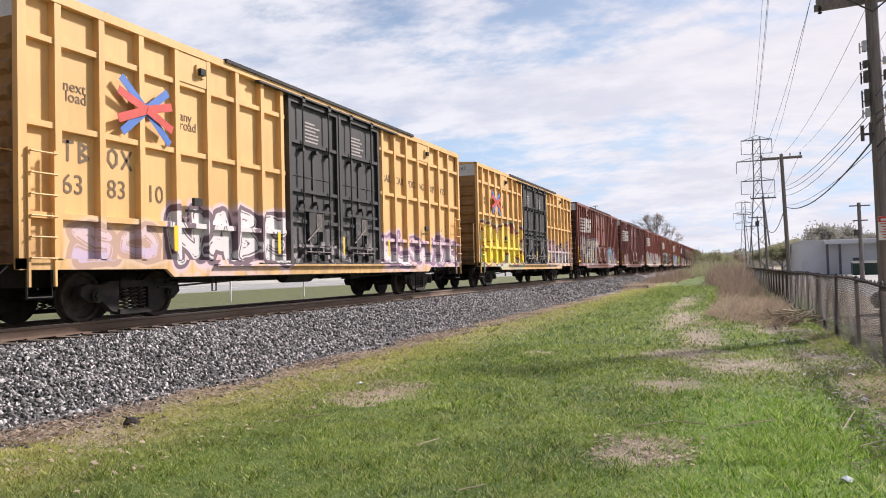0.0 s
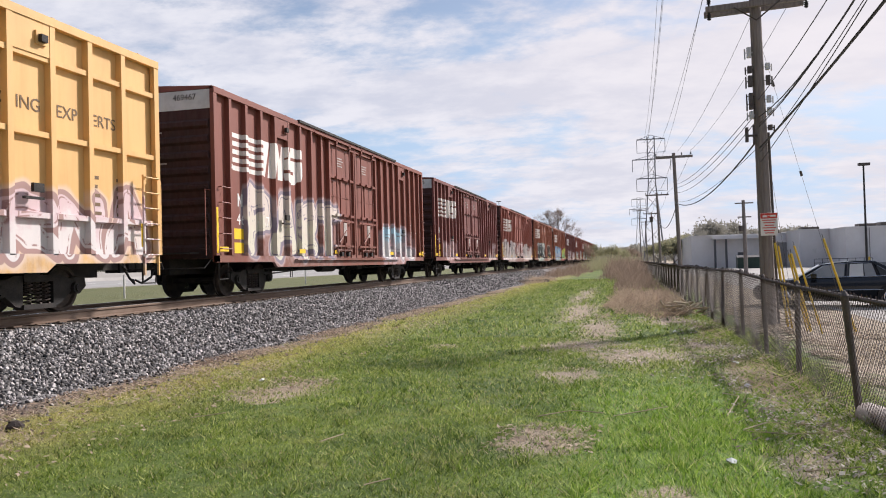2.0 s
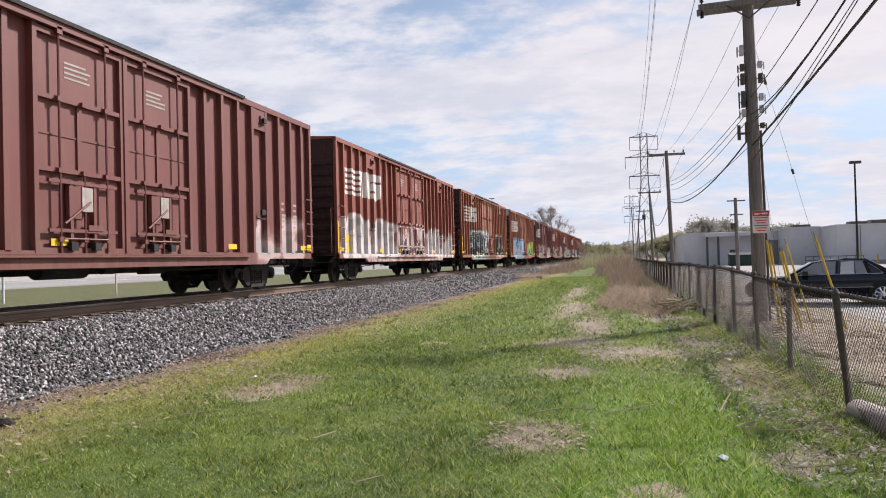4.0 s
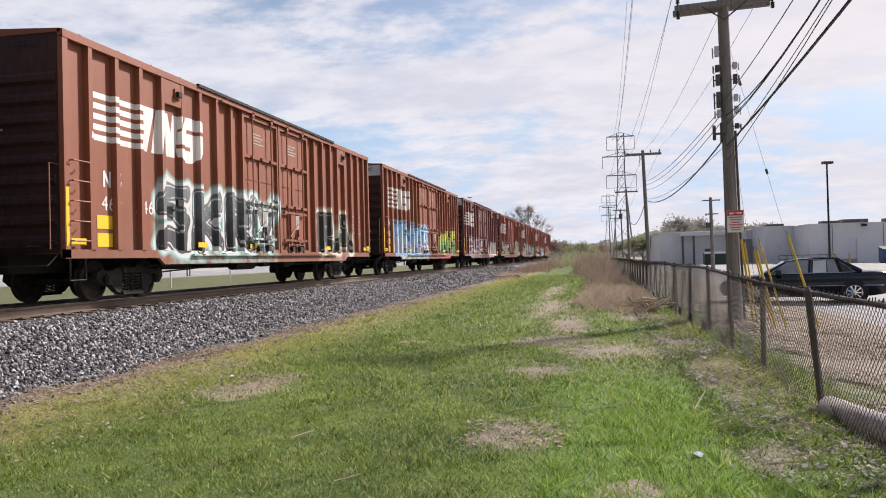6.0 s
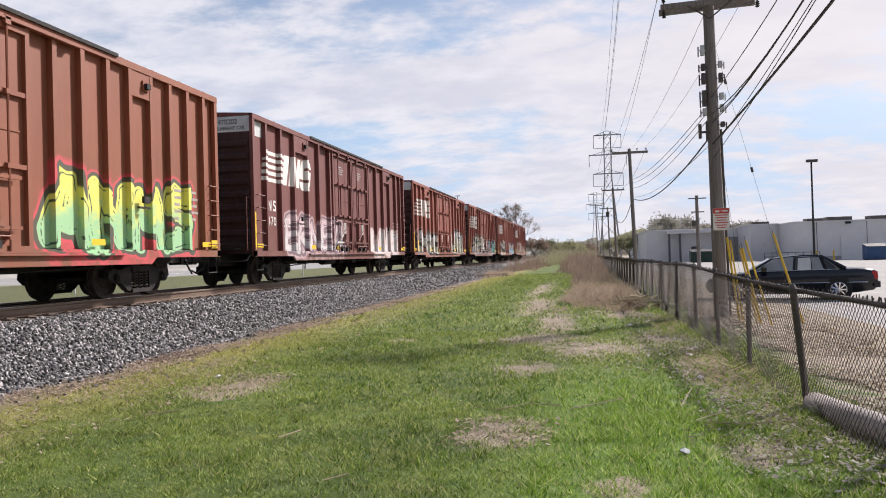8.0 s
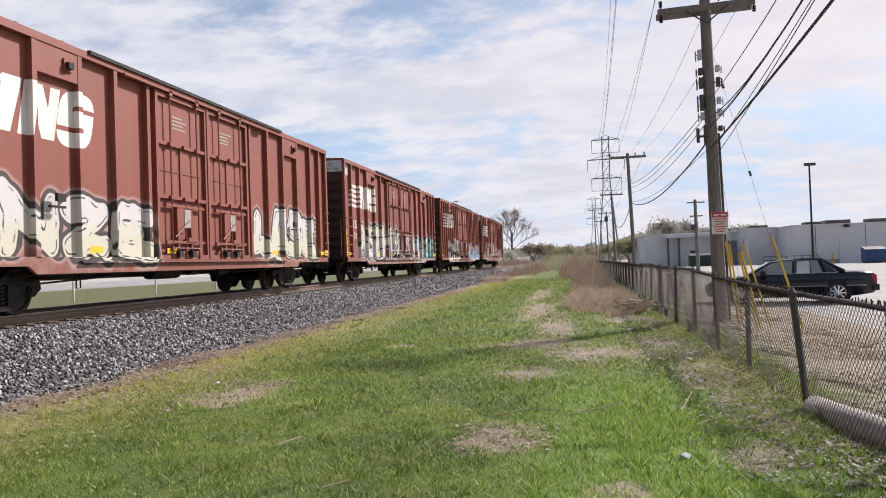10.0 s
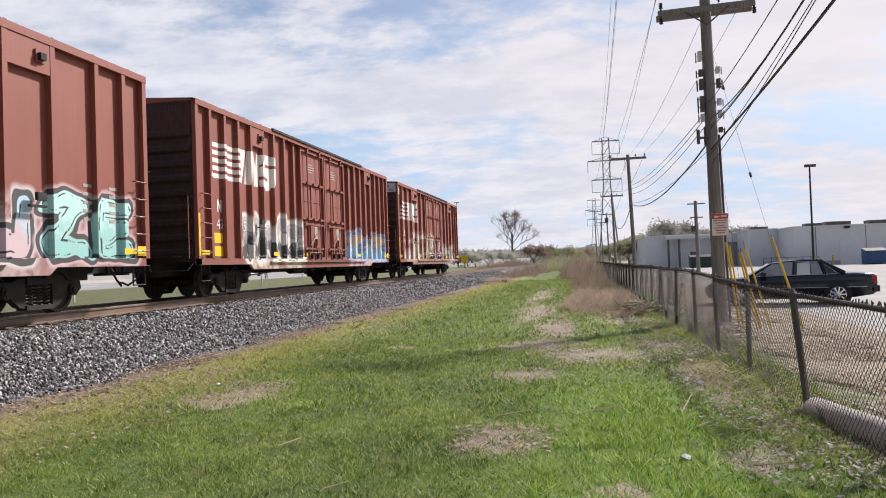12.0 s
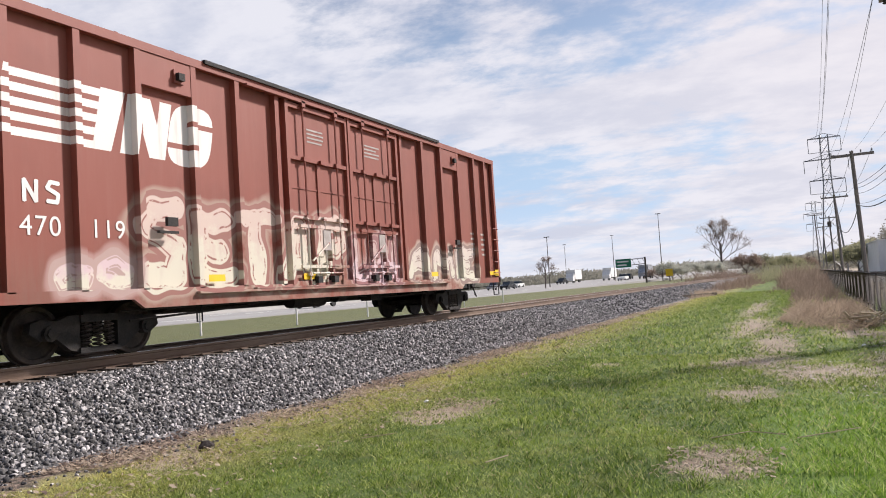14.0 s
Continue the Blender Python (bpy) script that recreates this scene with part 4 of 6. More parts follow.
        # ground colour under the blades darkened to stand for shade between clumps
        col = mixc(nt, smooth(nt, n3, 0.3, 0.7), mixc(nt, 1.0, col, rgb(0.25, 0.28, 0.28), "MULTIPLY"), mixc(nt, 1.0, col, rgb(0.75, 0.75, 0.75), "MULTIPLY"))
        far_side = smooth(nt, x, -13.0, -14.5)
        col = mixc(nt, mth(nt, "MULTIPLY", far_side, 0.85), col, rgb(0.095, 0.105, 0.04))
        n5 = noise_of(nt, co, 7.0, 5.0, 0.75)
        toe_soil = mixc(nt, smooth(nt, n5, 0.42, 0.6), rgb(0.055, 0.04, 0.04), rgb(0.24, 0.17, 0.14))
        toe_soil = mixc(nt, mth(nt, "MULTIPLY", smooth(nt, n5, 0.6, 0.68), 0.8), toe_soil, rgb(0.50, 0.42, 0.32))
        soil = mixc(nt, toe, soil, toe_soil)
        col = mixc(nt, bare, col, soil)
        b.inputs["Roughness"].default_value = 0.9
        nt.links.new(nd(nt, "ShaderNodeBump", Strength=0.7, Distance=0.05, Height=n3).outputs[0], b.inputs["Normal"])
    nt.links.new(col, b.inputs["Base Color"])
    if blades:
        back = nd(nt, "ShaderNodeBsdfTranslucent", Color=col)
        both_ = nd(nt, "ShaderNodeMixShader", i0=0.45, i1=b.outputs[0], i2=back.outputs[0])
        nt.links.new(both_.outputs[0], nt.nodes["Material Output"].inputs[0])
    return m


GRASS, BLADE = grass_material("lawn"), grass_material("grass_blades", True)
PROFILE = ((-1600, 0.4), (-140, 0.4), (-70, 0.6), (-26, 0.82), (-20, 0.55), (-14.5, 0.12), (-7.6, 0.0), (-4, 0.0), (0, 0.0), (2.3, 0.0), (3.4, -0.12), (8, -0.17), (70, -0.17), (1600, -0.17))


def build_ground():
    ys = [-120, -20, 0, 3, 6, 9, 12, 16, 20, 26, 34, 44, 60, 80, 110, 160, 260, 500, 1000, 2600]
    v = [(x, y, z) for y in ys for x, z in PROFILE]
    n = len(PROFILE)
    f = [(a * n + k, a * n + k + 1, (a + 1) * n + k + 1, (a + 1) * n + k) for a in range(len(ys) - 1) for k in range(n - 1)]
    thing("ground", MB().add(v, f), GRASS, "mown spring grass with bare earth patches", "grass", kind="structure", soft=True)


build_ground()


def waver(xs, ys, k, z):
    return np.array([noise.noise((a * k, b * k, z)) for a, b in zip(xs, ys)])


def bare_at(xs, ys):
    w = waver(xs, ys, 1.1, 0.0) * 0.8 + waver(xs, ys, 3.1, 5.0) * 0.5
    best = np.max([1.1 - np.hypot((xs - px) / rx, (ys - py) / ry) - w for px, py, rx, ry in PATCHES], axis=0)
    return np.maximum.reduce([best * 0.8, (-6.35 - xs) * 1.3 + 0.7 * w, (xs - 2.9) * 0.9 + 0.9 * w + 0.9 * waver(xs, ys, 0.6, 2.0)])


def build_grass():
    rng = np.random.default_rng(5)
    V = []
    for (x0, x1, y0, y1, count, h, wd) in ((-6.6, 2.6, 2.6, 8.0, 150000, 0.034, 0.0048), (-7.2, 2.6, 8.0, 16.0, 105000, 0.040, 0.0075), (-7.5, 2.1, 16.0, 64.0, 95000, 0.06, 0.014)):
        xs, ys = rng.uniform(x0, x1, count), rng.uniform(y0, y1, count)
        r = rng.random(count)
        keep = (bare_at(xs, ys) < -0.2 + 1.1 * r + 0.5 * waver(xs, ys, 2.5, 7.0)) & (waver(xs, ys, 5.0, 9.0) + 0.9 * r > 0.12)
        xs, ys = xs[keep], ys[keep]
        n = len(xs)
        tall = 0.55 + 0.9 * np.maximum(0.0, waver(xs, ys, 0.9, 3.0) + 0.25) + 2.2 * np.maximum(0.0, waver(xs, ys, 4.0, 6.0))
        lush = 1 + 0.9 * np.exp(-((xs - 0.6) / 0.9) ** 2 - ((ys - 6.0) / 2.2) ** 2) + 0.9 * np.clip((xs - 1.3) / 0.8, 0, 1)
        hh = h * tall * lush * rng.uniform(0.55, 1.25, n)
        an = rng.uniform(0, 2 * np.pi, n)
        lean = rng.uniform(0.2, 1.9, n) * hh
        la = rng.uniform(0, 2 * np.pi, n)
        w = wd * rng.uniform(0.6, 1.2, n)
        a = np.stack([xs - np.cos(an) * w, ys - np.sin(an) * w, np.full(n, -0.004)], 1)
        b = np.stack([xs + np.cos(an) * w, ys + np.sin(an) * w, np.full(n, -0.004)], 1)
        c = np.stack([xs + np.cos(la) * lean, ys + np.sin(la) * lean, hh], 1)
        V.append(np.stack([a, b, c], 1).reshape(-1, 3))
    V = np.concatenate(V)
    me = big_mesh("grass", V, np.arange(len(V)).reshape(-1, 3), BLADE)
    thing("grass", me, None, "short green grass blades on the lawn", "grass", kind="stuff")


build_grass()

# ---- railway ----
STONE = None


def ballast_material():
    m = bpy.data.materials.new("ballast_stone")
    m.use_nodes = True
    nt = m.node_tree
    b = nt.nodes["Principled BSDF"]
    co = nd(nt, "ShaderNodeTexCoord").outputs["Object"]
    v = nd(nt, "ShaderNodeTexVoronoi", {"feature": "F1"}, Vector=co, Scale=22.0)
    pick = nd(nt, "ShaderNodeSeparateColor", Color=v.outputs["Color"]).outputs[0]
    isl = nd(nt, "ShaderNodeNewGeometry").outputs["Random Per Island"]
    rn = nd(nt, "ShaderNodeObjectInfo").outputs["Random"]
    tone = mth(nt, "FRACT", mth(nt, "ADD", mth(nt, "ADD", mth(nt, "MULTIPLY", isl, 3.7), mth(nt, "MULTIPLY", rn, 5.3)), mth(nt, "MULTIPLY", pick, 0.35)))
    ramp = nd(nt, "ShaderNodeValToRGB", Fac=tone)
    e = ramp.color_ramp
    e.elements[0].color, e.elements[1].color = rgb(0.020, 0.019, 0.019), rgb(0.52, 0.49, 0.48)
    k = e.elements.new(0.62)
    k.color = rgb(0.105, 0.10, 0.098)
    nt.links.new(ramp.outputs[0], b.inputs["Base Color"])
    b.inputs["Roughness"].default_value = 0.85
    nt.links.new(nd(nt, "ShaderNodeBump", Strength=0.5, Distance=0.03, Height=v.outputs["Distance"]).outputs[0], b.inputs["Normal"])
    return m


STONE = ballast_material()
CREST = 0.70
BED = ((-14.2, 0.10), (-12.3, CREST), (-9.25, CREST), (-8.75, 0.62), (-7.55, 0.05), (-7.2, -0.05), (-14.4, -0.05))


def bed_z(x):
    if x < -9.25:
        return CREST
    if x < -8.75:
        return CREST + (x + 9.25) / 0.5 * (0.62 - CREST)
    return max(0.0, 0.62 + (x + 8.75) / 1.2 * (0.05 - 0.62))


def build_track():
    bed = thing("ballast_bed", MB().prism(BED, -60, 700, "y"), STONE, "grey crushed stone railway ballast bank", "ballast", kind="structure")
    # loose stones over the bank: those nearest as pieces, the rest joined
    rng = np.random.default_rng(11)
    ph = (1 + 5 ** 0.5) / 2
    ico = np.array([(-1, ph, 0), (1, ph, 0), (-1, -ph, 0), (1, -ph, 0), (0, -1, ph), (0, 1, ph), (0, -1, -ph), (0, 1, -ph), (ph, 0, -1), (ph, 0, 1), (-ph, 0, -1), (-ph, 0, 1)], float)
    ico /= np.linalg.norm(ico[0])
    fc = np.array([(0, 11, 5), (0, 5, 1), (0, 1, 7), (0, 7, 10), (0, 10, 11), (1, 5, 9), (5, 11, 4), (11, 10, 2), (10, 7, 6), (7, 1, 8), (3, 9, 4), (3, 4, 2), (3, 2, 6), (3, 6, 8), (3, 8, 9), (4, 9, 5), (2, 4, 11), (6, 2, 10), (8, 6, 7), (9, 8, 1)])

    def stones(n, y0, y1, r0, r1, x0=-9.5, x1=-7.45):
        xs = x0 + (x1 - x0) * rng.random(n)
        ys = rng.uniform(y0, y1, n)
        zs = np.array([bed_z(a) for a in xs])
        r = rng.uniform(r0, r1, n)
        v = ico[None] * rng.uniform(0.55, 1.3, (n, 12, 1)) * (r[:, None] * rng.uniform(0.4, 1.35, (n, 3)))[:, None, :]
        v += np.stack([xs, ys, zs + r * rng.uniform(-0.1, 0.55, n)], 1)[:, None, :]
        return v.reshape(-1, 3), (fc[None] + 12 * np.arange(n)[:, None, None]).reshape(-1, 3)
    vs, fs, off = [], [], 0
    for args in ((24000, 3.5, 14, 0.016, 0.042), (22000, 14, 34, 0.02, 0.047), (6000, 34, 80, 0.04, 0.07), (2400, 4, 40, 0.016, 0.042, -7.65, -7.15), (1500, 4, 40, 0.012, 0.035, -7.2, -6.4), (2600, 3.5, 60, 0.03, 0.05, -11.3, -9.5)):
        v, f = stones(*args)
        vs.append(v)
        fs.append(f + off)
        off += len(v)
    st = part("loose_stones", big_mesh("loose_stones", np.concatenate(vs), np.concatenate(fs), STONE), None, bed)
    tagged(st, kind="stuff")
    shapes = []
    for k in range(6):
        v = ico * rng.uniform(0.6, 1.3, (12, 1)) * rng.uniform(0.7, 1.2, 3) * 0.042
        shapes.append(big_mesh("stone", v, fc, STONE))
    for k in range(260):
        x = rng.uniform(-9.2, -7.5)
        ob = part("stone", shapes[k % 6], None, bed)
        ob.matrix_basis = pose(x, rng.uniform(5, 22), bed_z(x) + 0.02, rng.uniform(0, 90), rng.uniform(0, 90), rng.uniform(0, 360))
    track = tagged(new("railway_track"), "rusty steel rails spiked to timber ties", "railway track", kind="structure")
    prof = ((-0.075, 0), (0.075, 0), (0.075, 0.015), (0.012, 0.035), (0.012, 0.13), (0.036, 0.14), (0.036, 0.17), (0.03, 0.178), (-0.03, 0.178), (-0.036, 0.17), (-0.036, 0.14), (-0.012, 0.13), (-0.012, 0.035), (-0.075, 0.015))
    for s in (-1, 1):
        xr = TRACK_X + s * 0.753
        part("rail", MB().prism([(xr + a, RAIL_Z - 0.18 + h) for a, h in prof], -60, 700, "y"), RAIL_RUST, track)
        part("rail_head", MB().box(xr - 0.027, xr + 0.027, -60, 700, RAIL_Z - 0.002, RAIL_Z + 0.0005), RAIL_TOP, track, "worn bright running surface")
    tie = MB().box(-1.3, 1.3, -0.11, 0.11, -0.16, 0).mesh("tie", TIE)
    plate = MB().box(-0.13, 0.13, -0.09, 0.09, 0.0, 0.02).mesh("tie_plate", RAIL_RUST)
    rnd = random.Random(4)
    for k in range(190):
        y = -4 + k * 0.52
        ob = part("tie", tie, None, track)
        ob.matrix_basis = pose(TRACK_X + rnd.uniform(-0.06, 0.06), y + rnd.uniform(-0.03, 0.03), 0.745, 0, 0, rnd.uniform(-1.2, 1.2))
        if k < 90:
            p = part("tie_plate", plate, None, track)
            p.matrix_basis = pose(TRACK_X + 0.753, y, 0.746)


build_track()


# ---- chain-link fence ----
def fence_x(y):
    return 2.1 - 0.0085 * (y - 8)


def fence_top(y):
    return 1.15 + 0.14 * min(1, max(0, (y - 7.5) / 9)) - 0.012 * math.sin(y * 0.7)


FENCE_Y = [3.0, 6.05, 8.1, 10.75, 13.0, 15.4] + [18.4 + 3.0 * k for k in range(32)]


PALE_LOG = surface("weathered_log", (0.42, 0.38, 0.35), 0.9, 0.0, 0.3, 3.0, 0.4, (0.30, 0.26, 0.24))


def build_fence():
    fence = tagged(new("chain_link_fence"), "rusty dark chain-link fence with leaning round posts", "fence", kind="structure")
    rnd = random.Random(8)
    for k, y in enumerate(FENCE_Y):
        x = fence_x(y)
        lean = rnd.uniform(-0.03, 0.03) + (-0.09 if k == 2 else 0)
        t = fence_top(y) + 0.02
        part("fence_post", MB().rod((x + 0.03, y, -0.1), (x + 0.03 + lean, y, t), 0.034, n=10).rod((x + 0.03 + lean, y, t), (x + 0.03 + lean, y, t + 0.05), 0.045, 0.015, n=10), GALV, fence)
    ys = [2.4 + 0.6 * k for k in range(190)]
    for a in range(0, 186, 6):
        part("top_rail", MB().line([(fence_x(y), y, fence_top(y)) for y in ys[a:a + 7]], 0.024, 8), RUSTY, fence)
    # ragged twisted ends above the rail
    barb = MB()
    for k in range(620):
        y = 3.5 + k * 0.06 if k < 420 else 28.7 + (k - 420) * 0.15
        x, z = fence_x(y), fence_top(y)
        barb.rod((x - 0.01, y, z - 0.02), (x + rnd.uniform(-0.03, 0.02), y + rnd.uniform(-0.03, 0.03), z + rnd.uniform(0.03, 0.06)), 0.006, n=3, cap=False)
    tagged(part("wire_ends", barb, RUSTY, fence), kind="stuff")
    mesh = MB()

    def strand(y, d, r, step):
        h = fence_top(y)
        pts = [(fence_x(y) - 0.03, y, h), (fence_x(y + d * h) - 0.03 + 0.02 * math.sin(y * 3), y + d * h * 0.98, 0.02)]
        mesh.rod(pts[0], pts[1], r, n=3, cap=False)
    y = 2.5
    while y < 100:
        step = 0.072 if y < 22 else 0.10 if y < 45 else 0.2
        r = 0.0028 if y < 12 else 0.0032 if y < 30 else 0.0055
        strand(y, 1, r, step)
        strand(y, -1, r, step)
        y += step
    tagged(part("wire_mesh", mesh, RUSTY, fence, "dark woven diamond wire mesh"), kind="stuff")
    # log lying along the foot of the fence
    thing("log", MB().line([(2.16, 8.0, 0.06), (2.3, 6.9, 0.10), (2.5, 5.6, 0.12), (2.7, 4.4, 0.12)], 0.12, 12), PALE_LOG, "pale grey log along the foot of the fence", "log", soft=True)


build_fence()


# ---- poles and lines ----
def cylinder_pole(name, x, y, z0, h, r, label, cat, lean=(0, 0), n=14):
    ob = tagged(new(name), label, cat, "utility poles")
    ob.matrix_basis = pose(x, y, z0)
    part("pole", MB().rod((0, 0, -0.3), (lean[0], lean[1], h), r, r * 0.74, n), POLE, ob)
    return ob


def insulator(ob, x, y, z, up=True):
    d = 1 if up else -1
    mb = MB().rod((x, y, z), (x, y, z + d * 0.12), 0.02, n=6)
    for k in range(3):
        mb.rod((x, y, z + d * (0.06 + 0.05 * k)), (x, y, z + d * (0.09 + 0.05 * k)), 0.055, 0.035, n=8)
    part("insulator", mb, WIRE, ob)


def utility_poles():
    big = cylinder_pole("utility_pole", 3.2, 19.4, -0.1, 8.0, 0.168, "tall weathered timber utility pole with crossarm and antenna boxes", "utility pole", (-0.09, 0))
    part("crossarm", MB().obox(pose(-0.1, -0.2, 7.66, 0, -2, 0), 2.25, 0.11, 0.14).obox(pose(-0.1, 0.2, 7.66, 0, -2, 0), 2.25, 0.11, 0.14), POLE, big)
    part("crossarm_brace", MB().line([(-0.6, -0.26, 7.6), (-0.1, -0.26, 7.25), (0.42, -0.26, 7.66)], 0.022, 5), GALV, big)
    for x, z in ((-1.15, 7.7), (1.0, 7.78)):
        insulator(big, x, -0.2, z)
        insulator(big, x, -0.2, z - 0.14, False)
    insulator(big, 0.2, -0.2, 7.78)
    rnd = random.Random(3)
    for s, z, w in ((-1, 6.42, 0.24), (-1, 6.05, 0.16), (-1, 5.72, 0.26), (-1, 5.42, 0.14), (-1, 5.18, 0.24), (-1, 4.95, 0.18), (1, 6.10, 0.15), (1, 5.74, 0.22), (1, 5.32, 0.16), (1, 5.02, 0.18), (1, 4.66, 0.12)):
        c = -0.09 * z / 8.0
        e = c + s * 0.20
        mb = MB().box(e - 0.045, e + 0.045, -0.14, -0.02, z, z + w).rod((c + s * 0.10, -0.06, z + w / 2), (e + s * 0.10, -0.06, z + w / 2), 0.012, n=5)
        mb.rod((e + s * 0.09, -0.06, z - 0.03), (e + s * 0.09, -0.06, z + w * 0.9), 0.018, n=6)
        part("antenna_box", mb, GREYWHITE if rnd.random() < 0.35 else GALV, big)
    part("bracket", MB().rod((-0.15, -0.1, 4.55), (-0.38, -0.1, 4.55), 0.03, n=6).rod((-0.38, -0.1, 4.4), (-0.38, -0.1, 4.75), 0.04, n=6).rod((-0.22, -0.1, 4.35), (-0.22, -0.1, 4.8), 0.03, n=6), GALV, big)
    part("conduit", MB().rod((0.19, -0.1, -0.2), (0.10, -0.1, 4.6), 0.03, n=6), GALV, big)
    # warning sign, words too small to read
    sg = tagged(new("warning_sign"), "white and red metal parking sign nailed to the pole", "sign")
    sg.matrix_basis = pose(3.22, 19.17, 2.06, 0, 0, 2)
    part("plate", MB().box(-0.19, 0.19, -0.01, 0.0, 0, 0.53), WHITE, sg)
    part("red_band", MB().box(-0.185, 0.185, -0.014, -0.0105, 0.4, 0.525), RED_MARK, sg)
    pic = MB()
    pic.box(-0.14, -0.04, -0.018, -0.0145, 0.43, 0.475).box(0.03, 0.15, -0.018, -0.0145, 0.44, 0.48).box(-0.03, 0.02, -0.018, -0.0145, 0.455, 0.47)
    part("pictogram", pic, WHITE, sg)
    tx = MB()
    for k in range(6):
        w = 0.15 - 0.025 * (k % 3)
        tx.box(-w, w, -0.014, -0.0105, 0.35 - k * 0.06, 0.372 - k * 0.06)
    part("text_bars", tx, RED_MARK, sg)
    for x, y, h, arm in ((3.1, 49.0, 8.15, 2.2), (3.2, 81.0, 8.4, 2.3), (3.9, 125.0, 9.0, 2.5), (3.9, 168.0, 9.7, 2.6), (2.7, 172.0, 12.4, 2.8)):
        p = cylinder_pole("utility_pole", x, y, -0.1, h, 0.135, "timber utility pole with a single crossarm", "utility pole", (-0.22, 0))
        part("crossarm", MB().box(-0.2 - arm / 2, -0.2 + arm / 2, -0.06, 0.06, h - 0.3, h - 0.16), POLE, p)
        for dx in (-arm / 2, -0.1 + arm / 4, arm / 2 - 0.1):
            insulator(p, -0.2 + dx, 0, h - 0.16)
        if y == 125.0:
            part("transformer", MB().rod((-0.25, -0.3, h - 1.6), (-0.25, -0.3, h - 0.8), 0.28, n=10), GALV, p)
    lot = cylinder_pole("utility_pole", 9.8, 70.0, -0.3, 6.7, 0.18, "dark timber service pole in the car park", "utility pole", (-0.06, 0))
    for z, w in ((6.4, 1.5), (5.2, 1.1)):
        part("crossarm", MB().box(-w / 2, w / 2, -0.05, 0.05, z, z + 0.1), POLE, lot)
    part("transformer", MB().rod((-0.35, -0.2, 4.0), (-0.35, -0.2, 4.5), 0.18, n=8), GALV, lot)
    lamp = tagged(new("street_lamp"), "dark slim car park lamp post with a flat head", "street lamp")
    lamp.matrix_basis = pose(22.0, 80.0, -0.25)
    part("pole", MB().rod((0, 0, 0), (0, 0, 10.2), 0.11, 0.08, 8), WIRE, lamp)
    part("lamp_head", MB().box(-0.45, 0.55, -0.2, 0.2, 10.15, 10.4), GALV, lamp)


def sag(p, q, d, n=14):
    p, q = Vector(p), Vector(q)
    return [p.lerp(q, k / n) - Vector((0, 0, d * 4 * (k / n) * (1 - k / n))) for k in range(n + 1)]


def hung(pts, r, label="thin black overhead cable between the poles"):
    thing("overhead_cable", MB().line(pts, r, 5), WIRE, label, "cable", "overhead cables")


def cable(p, q, d, r):
    hung(sag(p, q, d), r)


def swing(x, dx, y, z, a, b, reach, r):
    """A cable from y back towards and over the camera, hanging in a parabola."""
    hung([(x + dx * u, y - u, z + a * u * u + b * u) for u in [reach * k / 16 for k in range(17)]], r)


def cables():
    A, B = (3.1, 19.4), (2.9, 49.0)
    for dx, z in ((-1.15, 7.9), (0.2, 7.95), (1.0, 7.95)):
        cable((A[0] + dx, A[1], z), (B[0] + dx * 0.95, B[1], 8.15), 0.45, 0.006)
        cable((A[0] + dx, A[1], z), (A[0] + dx + 0.3, -14.0, 8.8), 0.5, 0.008)
    for z, zb, d, r in ((5.12, 6.1, 0.35, 0.010), (4.98, 5.9, 0.4, 0.010), (4.8, 5.6, 0.45, 0.010), (4.33, 5.0, 0.68, 0.022), (4.15, 5.05, 0.4, 0.008)):
        cable((A[0] - 0.05, A[1], z), (B[0], B[1], zb), d, r)
    for z, a, b, r in ((4.157, 0.0021, 0.0214, 0.022), (3.80, 0.0030, 0.0852, 0.008), (4.88, 0.0102, -0.0738, 0.012), (4.66, 0.0068, -0.0201, 0.012), (4.72, 0.0075, -0.032, 0.008), (5.29, 0.0042, -0.0066, 0.009), (4.05, 0.0030, 0.064, 0.007)):
        swing(3.1, -0.01, 19.3, z, a, b, 24.0, r)
    for dx in (-1.0, 0.0, 1.0):
        cable((2.9 + dx, 49, 8.1), (3.0 + dx, 81, 8.3), 0.5, 0.010)
        cable((3.0 + dx, 81, 8.3), (3.7 + dx, 125, 8.9), 0.5, 0.012)
    cable((3.0, 49, 5.0), (3.2, 81, 5.2), 1.0, 0.025)
    cable((3.2, 81, 5.2), (3.9, 125, 5.4), 1.0, 0.025)
    for x, dx, z, a, b in ((4.0, 0.0, 31.0, 0.001414, -0.161), (4.4, 0.002, 31.0, 0.001414, -0.163), (8.0, -0.009, 26.0, 0.000571, -0.0925), (3.2, 0.0, 22.0, 0.0008, -0.11)):
        swing(x, dx, 200.0, z, a, b, 230.0, 0.02)
    gw = tagged(new("guy_wire"), "thin steel guy wire with small markers", "guy wire")
    part("strand", MB().rod((3.15, 19.4, 6.9), (4.92, 19.4, -0.2), 0.0035, n=5).rod((3.12, 19.4, 5.4), (3.75, 19.2, -0.2), 0.0035, n=5), GALV, gw)
    for x, z in ((3.46, 5.66), (4.0, 3.5)):
        part("strain_insulator", MB().rod((x - 0.015, 19.4, z + 0.06), (x + 0.015, 19.4, z - 0.06), 0.03, n=8), GALV, gw)


utility_poles()
cables()


# steel paled towards grey-blue, with the distance haze in its colour
HAZE_STEEL = surface("galvanised_lattice", (0.30, 0.30, 0.32), 0.6, 0.3, 0.2, 0.5, 0.05)


